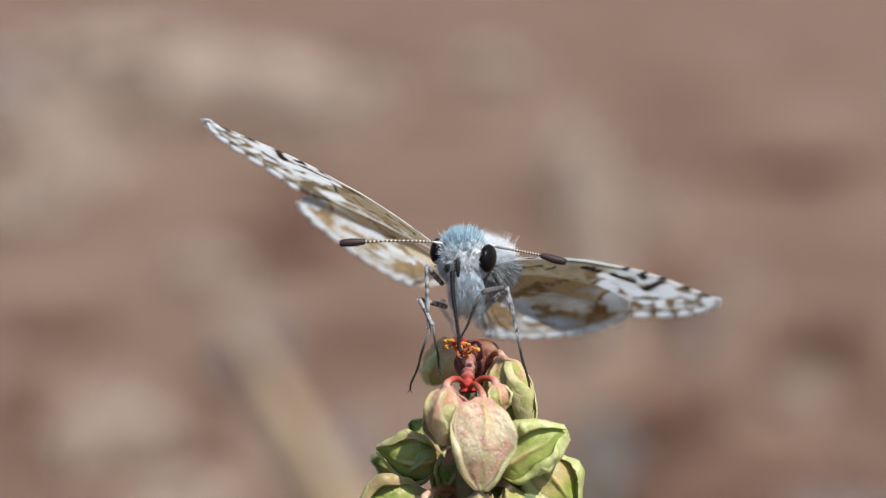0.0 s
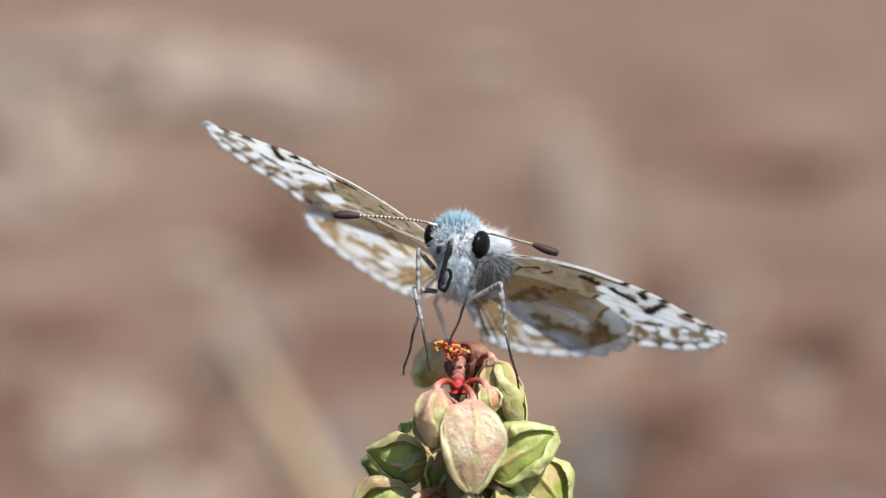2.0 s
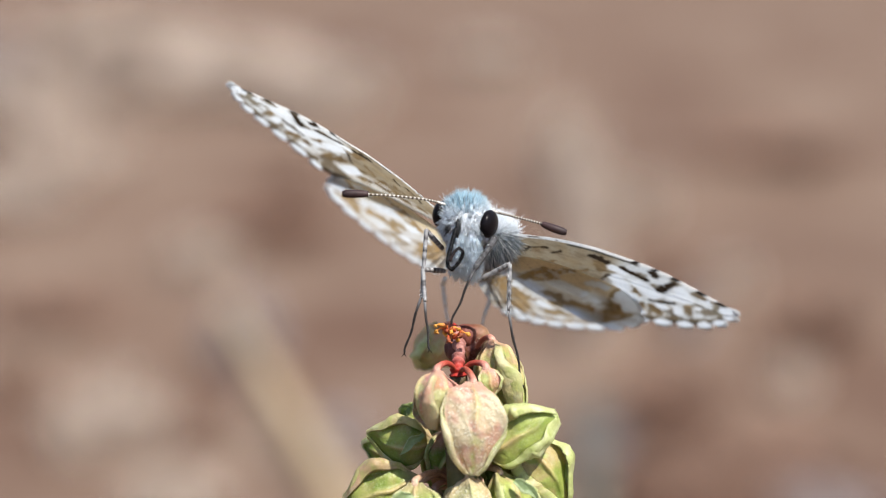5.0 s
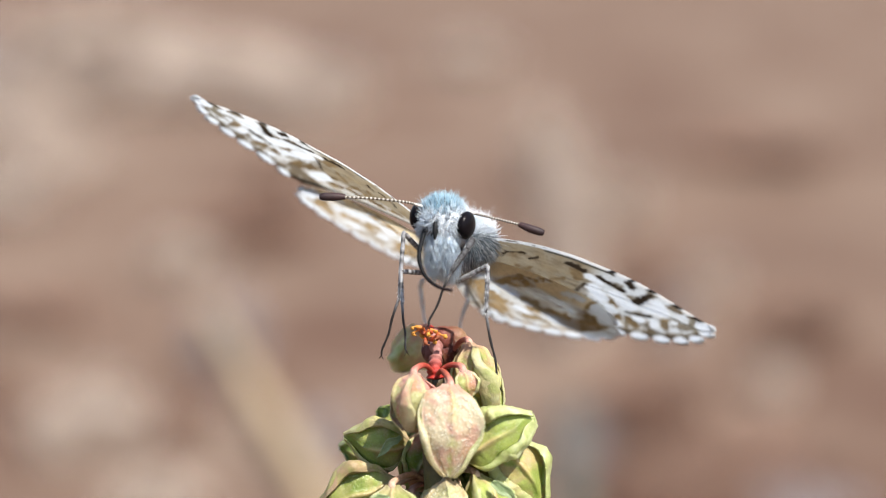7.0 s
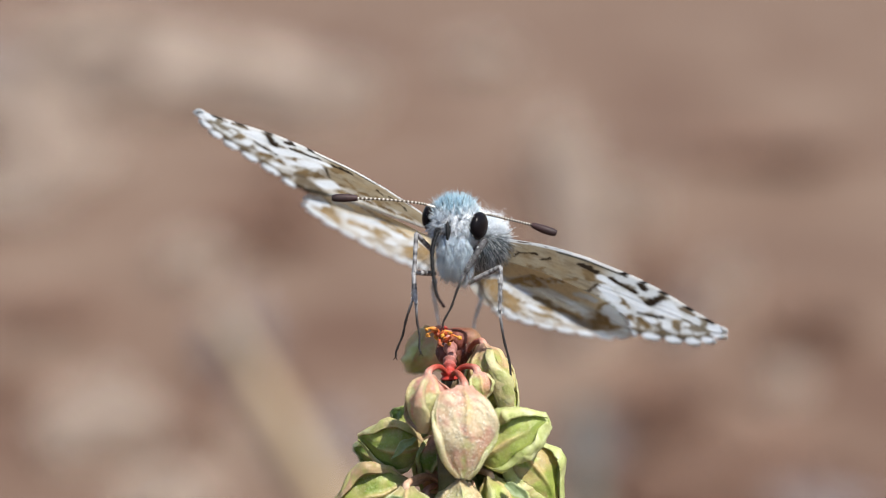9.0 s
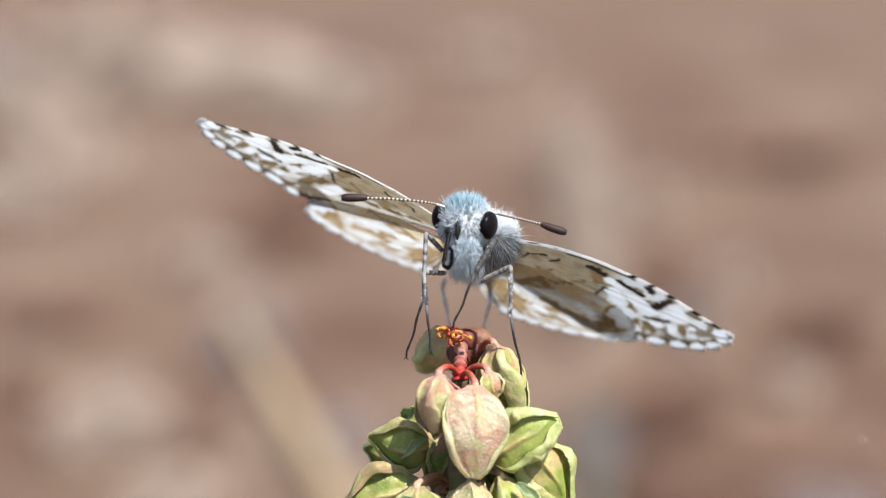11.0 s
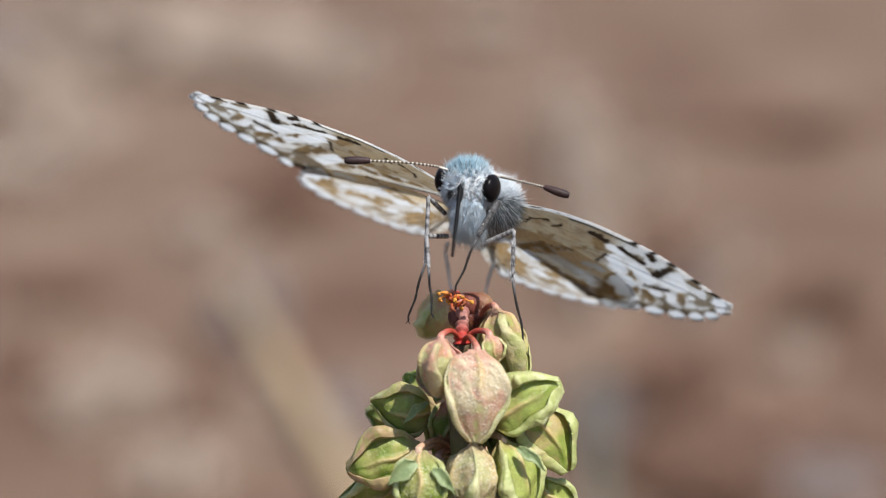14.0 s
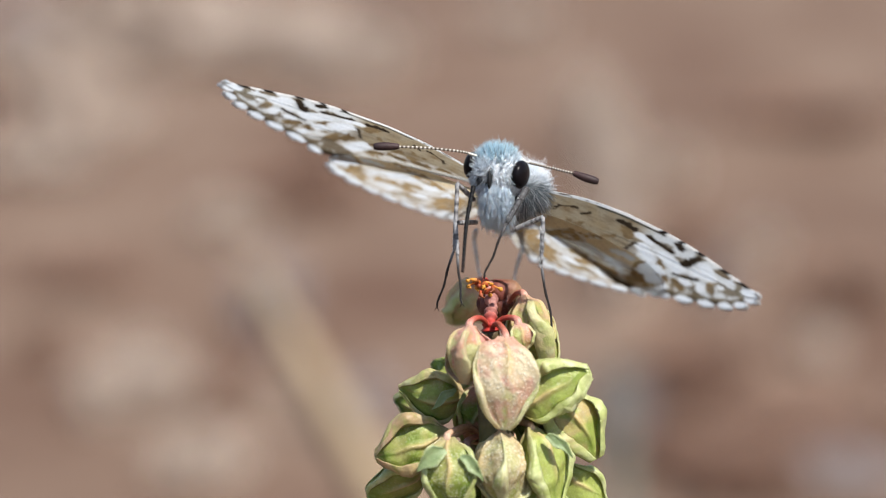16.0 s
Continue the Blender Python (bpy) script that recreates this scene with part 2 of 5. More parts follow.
# dry tufts on the soil: material, place, half width, height
TUFTS = [
    (PALE_TUFT, (-0.125, 2.823), 0.074, 0.114),
    (PALE_TUFT, (0.092, 3.304), 0.058, 0.062),
    (PALE_TUFT, (-0.201, 1.413), 0.043, 0.054),
    (PALE_TUFT, (0.123, 1.666), 0.021, 0.108),
    (PALE_TUFT, (-0.144, 1.241), 0.029, 0.045),
    (PALE_TUFT, (-0.385, 2.185), 0.053, 0.053),
    (PALE_TUFT, (-0.242, 3.046), 0.122, 0.101),
    (PALE_TUFT, (0.150, 2.157), 0.029, 0.120),
    (PALE_TUFT, (-0.188, 1.928), 0.033, 0.052),
    (RED_TUFT, (-0.359, 2.943), 0.042, 0.077),
    (PALE_TUFT, (0.136, 2.275), 0.027, 0.143),
    (PALE_TUFT, (0.132, 1.905), 0.021, 0.112),
    (PALE_TUFT, (-0.318, 2.943), 0.097, 0.090),
    (PALE_TUFT, (-0.379, 2.440), 0.070, 0.070),
    (RED_TUFT, (0.161, 1.447), 0.029, 0.055),
    (GREY_TUFT, (-0.129, 1.614), 0.028, 0.089),
    (GREY_TUFT, (0.100, 1.273), 0.014, 0.079),
    (GREY_TUFT, (-0.062, 1.343), 0.027, 0.062),
    (GREY_TUFT, (0.220, 1.230), 0.038, 0.032),
    (GREY_TUFT, (-0.566, 3.185), 0.045, 0.067),
    (RED_TUFT, (0.143, 1.406), 0.032, 0.064),
    (RED_TUFT, (-0.133, 2.036), 0.055, 0.055),
    (RED_TUFT, (0.184, 1.819), 0.031, 0.054),
    (RED_TUFT, (0.211, 1.353), 0.052, 0.022),
    (DUSK_TUFT, (0.104, 1.387), 0.018, 0.060),
    (DUSK_TUFT, (0.106, 1.330), 0.021, 0.058),
    (DUSK_TUFT, (0.144, 1.419), 0.022, 0.043),
    (RED_TUFT, (0.155, 1.461), 0.030, 0.052),
    (RED_TUFT, (0.118, 1.273), 0.030, 0.049),
    (RED_TUFT, (0.157, 1.209), 0.041, 0.050),
    (RED_TUFT, (0.363, 2.476), 0.089, 0.041),
    (RED_TUFT, (0.286, 1.666), 0.046, 0.050),
    (PALE_TUFT, (-0.435, 3.466), 0.130, 0.089),
    (PALE_TUFT, (-0.456, 2.756), 0.072, 0.098),
    (PALE_TUFT, (-0.216, 1.368), 0.014, 0.031),
    (PALE_TUFT, (-0.208, 1.534), 0.014, 0.039),
    (PALE_TUFT, (-0.117, 1.447), 0.011, 0.040),
    (RED_TUFT, (-0.153, 1.368), 0.014, 0.035),
    (RED_TUFT, (-0.125, 2.275), 0.022, 0.066),
    (PALE_TUFT, (-0.074, 2.943), 0.028, 0.090),
    (PALE_TUFT, (0.207, 2.185), 0.019, 0.074),
    (PALE_TUFT, (0.243, 1.819), 0.018, 0.049),
    (PALE_TUFT, (0.249, 1.519), 0.017, 0.038),
    (GREY_TUFT, (0.191, 1.666), 0.017, 0.054),
    (RED_TUFT, (-0.281, 1.534), 0.023, 0.042),
    (RED_TUFT, (-0.288, 1.739), 0.052, 0.034),
    (RED_TUFT, (-0.138, 1.475), 0.026, 0.030),
]
TUFT_LABEL = {DUSK_TUFT: "dark grey tuft on the soil", PALE_TUFT: "bleached pale tuft of dry grass on the soil", RED_TUFT: "low red-brown tuft of dead leaves on the soil", GREY_TUFT: "grey withered tuft of dry grass on the soil"}


def make_tuft(material, where, wide, high, seed):
    """A clump of bent, tapering dry blades that rise from one root area, in five bunches."""
    rnd = random.Random(seed)
    tuft = new("grass_tuft")
    tuft.matrix_basis = Matrix.Translation((where[0], where[1], 0.012 * noise.noise((where[0] * 3, where[1] * 3, 0))))
    tagged(tuft, TUFT_LABEL[material], "grass tuft", "dry tufts on the soil")
    for bunch in range(5):
        bm = bmesh.new()
        for i in range(42):
            a, r = (bunch + rnd.random()) * math.tau / 5, math.sqrt(rnd.random())
            root = Vector((math.cos(a) * r * wide * 0.75, math.sin(a) * r * wide * 0.6, -0.004))
            tall = high * rnd.uniform(0.45, 1.05) * (1 - 0.35 * r)
            lean = Vector((math.cos(a), math.sin(a), 0)) * wide * rnd.uniform(0.0, 0.5) + Vector((rnd.uniform(-.3, .3), rnd.uniform(-.3, .3), 0)) * wide
            b, side = rnd.uniform(0, math.tau), rnd.uniform(0.05, 0.11) * wide
            across = Vector((math.cos(b), math.sin(b), 0)) * side
            out = across.cross(Vector((0, 0, 1))) * 0.35
            rows = []
            for k in (0.0, 0.4, 0.75, 1.0):
                p = root + lean * k * k + Vector((0, 0, tall * (k - 0.18 * k * k)))
                w = 1 - 0.8 * k * k
                rows.append([bm.verts.new(p - across * w), bm.verts.new(p + out * w), bm.verts.new(p + across * w), bm.verts.new(p + out * w * 0.6)])
            for q, n in zip(rows, rows[1:]):
                for c in range(4):
                    bm.faces.new((q[c], q[(c + 1) % 4], n[(c + 1) % 4], n[c]))
        part("leaf_sheaf", bm, material, tuft, unit=1.0)


for i, (material, where, wide, high) in enumerate(TUFTS):
    make_tuft(material, where, wide, high, i + 1)
make_straw(STRAW, "dry_grass", [(0.035, 0.804, -0.003), (0.002, 0.818, 0.067), (-0.034, 0.832, 0.131), (-0.082, 0.850, 0.215)], 0.034, "dry straw-coloured grass blade leaning over the soil")
make_straw(SAGE, "dry_plant", [(0.057, 0.599, -0.002), (0.054, 0.624, 0.114), (0.053, 0.640, 0.188), (0.051, 0.649, 0.230)], 0.010, "grey-green stalk standing in the soil")


# ---------------------------------------------------------------- seed head
GREEN, LIME, CREAM, PINK, RED = (0.23, 0.34, 0.045), (0.55, 0.63, 0.165), (0.78, 0.68, 0.47), (0.80, 0.42, 0.36), (0.46, 0.030, 0.020)
ORANGE, BUFF, RIM, MAROON = (0.72, 0.42, 0.25), (0.82, 0.66, 0.34), (0.80, 0.83, 0.48), (0.20, 0.048, 0.034)


SHIELD = [(0.0, 0.24), (0.07, 0.42), (0.15, 0.76), (0.28, 0.93), (0.40, 1.0), (0.55, 0.94), (0.70, 0.74), (0.86, 0.42), (1.0, 0.08)]


def shield(v):
    """Half width of a valve along its length, as a share of the widest."""
    for (a, p), (b, q) in zip(SHIELD, SHIELD[1:]):
        if v <= b:
            return p + (q - p) * (v - a) / (b - a)
    return SHIELD[-1][1]


def valve(turn, long, wide, blush, green, seed, flare, grit, rosy, whole):
    """One papery valve of a three-sided pod, hanging along -z; it faces -y turned about z: a shield with a midrib, bounded by thick puffy lips."""
    bm, tint = tinted_bm()
    nu, nv, top, low = 52, 44, [], []
    rot = Matrix.Rotation(turn, 3, "Z")
    for i in range(nv + 1):
        v = i / nv
        full = (shield(v) + shield(max(0, v - 0.03)) + shield(min(1, v + 0.03))) / 3
        w = wide * (0.66 + 0.10 * flare) * full + 0.03
        d = w * 0.62
        a, b = [], []
        for j in range(nu + 1):
            u = 2 * j / nu - 1
            core = min(abs(u) / 0.56, 1.0)
            wing = max(0.0, (abs(u) - 0.56) / 0.44)
            sign = 1 if u > 0 else -1
            lip = wide * (0.085 + 0.45 * max(flare, 0.0)) * smooth(-0.02, 0.20, v) * (0.30 + 0.70 * full) * (0.62 + 0.55 * smooth(0.25, 0.6, v))
            lip *= max(0.6, 1.15 + 0.40 * noise.noise((v * 2.8, seed * 2.1, sign * 4.0)) + 0.16 * noise.noise((v * 8, seed * 3.1, sign * 2.0))) * (1 - 0.80 * min(1.0, grit) * smooth(0.80, 0.45, v))
            lump = 1 + 0.20 * noise.noise((v * 3.0, seed * 1.7, sign * 6.0)) * core
            mid = u / 0.75 + 0.06 * math.sin(v * 4 + seed) * v
            rib = 0.11 * wide * math.exp(-(mid / 0.085) ** 2) * smooth(0.0, 0.12, v) * smooth(0.95 - 0.25 * grit, 0.45, v)
            px, pz = u * wide + seed * 3, v * long
            crease = 1.0 * noise.noise((px * 1.1, pz * 0.9, seed * 3.7)) + 0.5 * noise.noise((px * 2.6, pz * 2.6, seed)) + 0.30 * noise.noise((px * 6, pz * 6, seed)) + 0.22 * noise.noise((px * 12, pz * 12, seed))
            swell = math.sin(math.pi * v) ** 0.8
            if wing == 0:
                x = sign * w * core * lump
                out = d * (1.0 + 0.46 * (1 - core ** 2.0) * swell) + rib + (0.040 + 0.045 * grit) * wide * crease * (0.25 + 0.75 * full) * (1 - 0.5 * core ** 4)
            else:
                # the lip: from the groove at the panel's edge, up, over and round to the keel
                turn_on = radians(140 - 195 * wing)
                far = lip * (0.62 + 0.38 * smooth(0.0, 0.25, wing)) * (1 + 0.10 * crease + 0.08 * noise.noise((px * 5, pz * 5, seed + 3)))
                x = sign * (w * lump + 0.55 * lip + far * math.cos(turn_on))
                out = d - 0.06 * lip + far * math.sin(turn_on) + 0.035 * wide * crease * (1 - wing)
            z = -long * v + 0.05 * wide * noise.noise((v * 5, seed, 2.0 + sign)) * wing
            patch = noise.noise((px * 0.9, pz * 0.9, 2.0)) + 0.5 * noise.noise((px * 3, pz * 3, 7.0))
            tone = lerp(LIME, GREEN, min(1, max(0, green + 0.7 * noise.noise((px * 1.2, pz * 1.2, 9.0)) + 0.35 * math.exp(-((abs(u) - 0.53) / 0.07) ** 2) + 0.5 * smooth(0.5, 0.85, v) * math.exp(-(mid / 0.25) ** 2))))
            tone = lerp(tone, CREAM, min(1, max(0, -1.3 * green * (1 - 0.75 * smooth(0.55, 0.85, v) * math.exp(-(mid / 0.22) ** 2)))))
            warm = lerp(PINK, ORANGE, smooth(-0.15, 0.25, noise.noise((px * 1.6, pz * 1.6, seed + 20))))
            if blush >= 1:
                warm = MAROON
            tone = lerp(tone, warm, min(0.95, max(0, 1.25 * blush * smooth(-0.25, 0.35, patch + 0.5 * (0.45 - v)))))
            tone = lerp(tone, BUFF, 0.90 * math.exp(-(mid / 0.10) ** 2) * smooth(0.85 - 0.25 * grit, 0.35, v))
            edge = lerp(lerp(RIM, LIME, 0.40 * smooth(-0.6, 0.4, green)), GREEN, 0.6 * smooth(0.35, 0.9, green))
            edge = lerp(edge, lerp(PINK, lerp(MAROON, BUFF, 0.5), 0.45), min(0.9, rosy * (0.75 + 0.9 * noise.noise((v * 3, seed, 15.0 + sign)))))
            edge = lerp(edge, warm, min(0.8, max(0.0, 0.9 * blush * (0.15 + 1.3 * noise.noise((v * 2.6, seed, 5.0 + sign))))))
            spot = noise.noise((px * 1.7, pz * 1.7, seed + 31)) + 0.5 * noise.noise((px * 5, pz * 5, seed + 37))
            edge = lerp(edge, (0.86, 0.88, 0.58), 0.70 * (1 - 0.6 * min(1.0, rosy)) * smooth(0.05, 0.5, spot)) if blush < 1 else edge
            edge = lerp(edge, lerp(GREEN, LIME, 0.6), 0.5 * smooth(0.05, 0.5, -spot)) if blush < 0.7 else edge
            tone = lerp(tone, edge, min(1, max(0, max(smooth(0.0, 0.28, wing) * (0.85 + 0.4 * noise.noise((v * 4, seed, 3.0 + sign))), 0.7 * smooth(0.93, 1, v)))))
            tone = lerp(tone, lerp(PINK, CREAM, 0.35), 0.85 * smooth(0.22, 0.04, v) * min(1, 0.3 + blush))
            if blush >= 1:
                tone = lerp(tone, lerp(MAROON, PINK, 0.25 * max(0, patch)), 0.88)
            rough = max(grit * 0.75 * wing, 1 - 0.9 * smooth(0.0, 0.2, wing)) * smooth(0.06, 0.2, v) * max(grit, 0.42 - 0.30 * smooth(-0.45, 0.15, green)) * (1 - 0.6 * smooth(0.6, 0.9, v) * math.exp(-(mid / 0.3) ** 2))
            for row, depth in ((a, out), (b, out - 0.06)):
                q = rot @ Vector((x * (1.0 if depth == out else 0.97), -depth, z))
                bend = noise.noise_vector(q * (0.62 / wide) + Vector((whole * 3.7, 0, 0))) * 0.22 + noise.noise_vector(q * (1.5 / wide) + Vector((whole, 5, 0))) * 0.11
                p = bm.verts.new(q + bend * wide * smooth(0.0, 0.2, v))
                p[tint] = (*tone, rough)
                row.append(p)
        top.append(a), low.append(b)
    for i in range(nv):
        for j in range(nu):
            bm.faces.new((top[i][j], top[i + 1][j], top[i + 1][j + 1], top[i][j + 1]))
            bm.faces.new((low[i][j], low[i][j + 1], low[i + 1][j + 1], low[i + 1][j]))
        bm.faces.new((top[i][0], low[i][0], low[i + 1][0], top[i + 1][0]))
        bm.faces.new((top[i][nu], top[i + 1][nu], low[i + 1][nu], low[i][nu]))
    for j in range(nu):
        bm.faces.new((top[0][j], top[0][j + 1], low[0][j + 1], low[0][j]))
        bm.faces.new((top[nv][j], low[nv][j], low[nv][j + 1], top[nv][j + 1]))
    return bm


def make_pod(head, neck, tip, wide, spin, blush, green, seed, origin, flare=0.12, stalk_red=0.0, grit=0.0, rosy=0.0):
    """A pod from its neck to its tip, spun about its length, with a stalk from the stem; places in the plant's space."""
    neck, tip, origin = Vector(neck), Vector(tip), Vector(origin)
    long, way = (tip - neck).length, (tip - neck).normalized()
    rear = Vector((0, 1, 0))
    rear = (rear - way * rear.dot(way)).normalized()
    frame_of = Matrix((rear.cross(-way), rear, -way)).transposed()
    # the stalk arches from the stem into the neck
    rise = Vector((0, 0, 0.15 + 0.16 * (neck - origin).length))
    line = spline([origin, (origin + neck) / 2 + rise * 0.8, neck - way * 0.15, neck + way * 0.35], 6)
    bm, tint = tinted_bm()
    tone = lerp(lerp(PINK, GREEN, 0.45), RED, stalk_red)
    tube(bm, tint, line, lambda k: 0.13 + 0.13 * k * k, lambda k: lerp(tone, lerp(PINK, CREAM, 0.3 if blush > 0.2 else 0.6), smooth(0.4, 1, k)), 8)
    pod = part("pod", bm, STALK, head, "winged green pod blushed with pink" if blush > 0.4 else "winged pale green pod", at=neck)
    for k in range(3):
        bm = valve(math.tau * k / 3, long, wide, blush, green, seed + k * 1.7, flare, grit, rosy, seed)
        m = frame_of.to_4x4() @ Matrix.Rotation(radians(spin), 4, "Z")
        bmesh.ops.transform(bm, matrix=m, verts=bm.verts)
        part("valve", bm, POD, pod)
    return pod


def add_sepal(pod, root, tip, wide, seed):
    """A small grey-green sepal at a pod's neck; places in the plant's space."""
    bm, tint = tinted_bm()
    root, tip = Vector(root), Vector(tip)
    d = tip - root
    side = d.cross(Vector((0, -1, 0))).normalized()
    rows = []
    for i in range(9):
        k = i / 8
        mid = root + d * k + Vector((0, -0.15 * math.sin(math.pi * k), 0.18 * math.sin(math.pi * k) + 0.06 * math.sin(k * 11 + seed)))
        w = wide * math.sin(math.pi * (0.15 + 0.84 * k)) ** 1.1 * (1 + 0.25 * noise.noise((k * 5, seed, 1.0)))
        row = []
        for j in range(7):
            u = j / 3 - 1
            for lift in (0.0, 0.06):
                p = bm.verts.new(mid + side * u * w + Vector((0, -0.45 * w * u * u + lift + 0.10 * noise.noise((k * 4, u * 2, seed)), 0)))
                p[tint] = (*lerp((0.38, 0.49, 0.24), RIM, 0.6 * smooth(0.7, 1, abs(u)) + 0.2 * noise.noise((k * 4, u * 2, seed))), 0.1)
                row.append(p)
        rows.append(row)
    for r, q in zip(rows, rows[1:]):
        for j in range(0, 12, 2):
            bm.faces.new((r[j], r[j + 2], q[j + 2], q[j]))
            bm.faces.new((r[j + 1], q[j + 1], q[j + 3], r[j + 3]))
        bm.faces.new((r[0], q[0], q[1], r[1])), bm.faces.new((r[12], r[13], q[13], q[12]))
    ob = part("sepal", bm, POD, pod, "grey-green sepal with a pale edge")
    ob.matrix_basis = pod.matrix_basis.inverted()


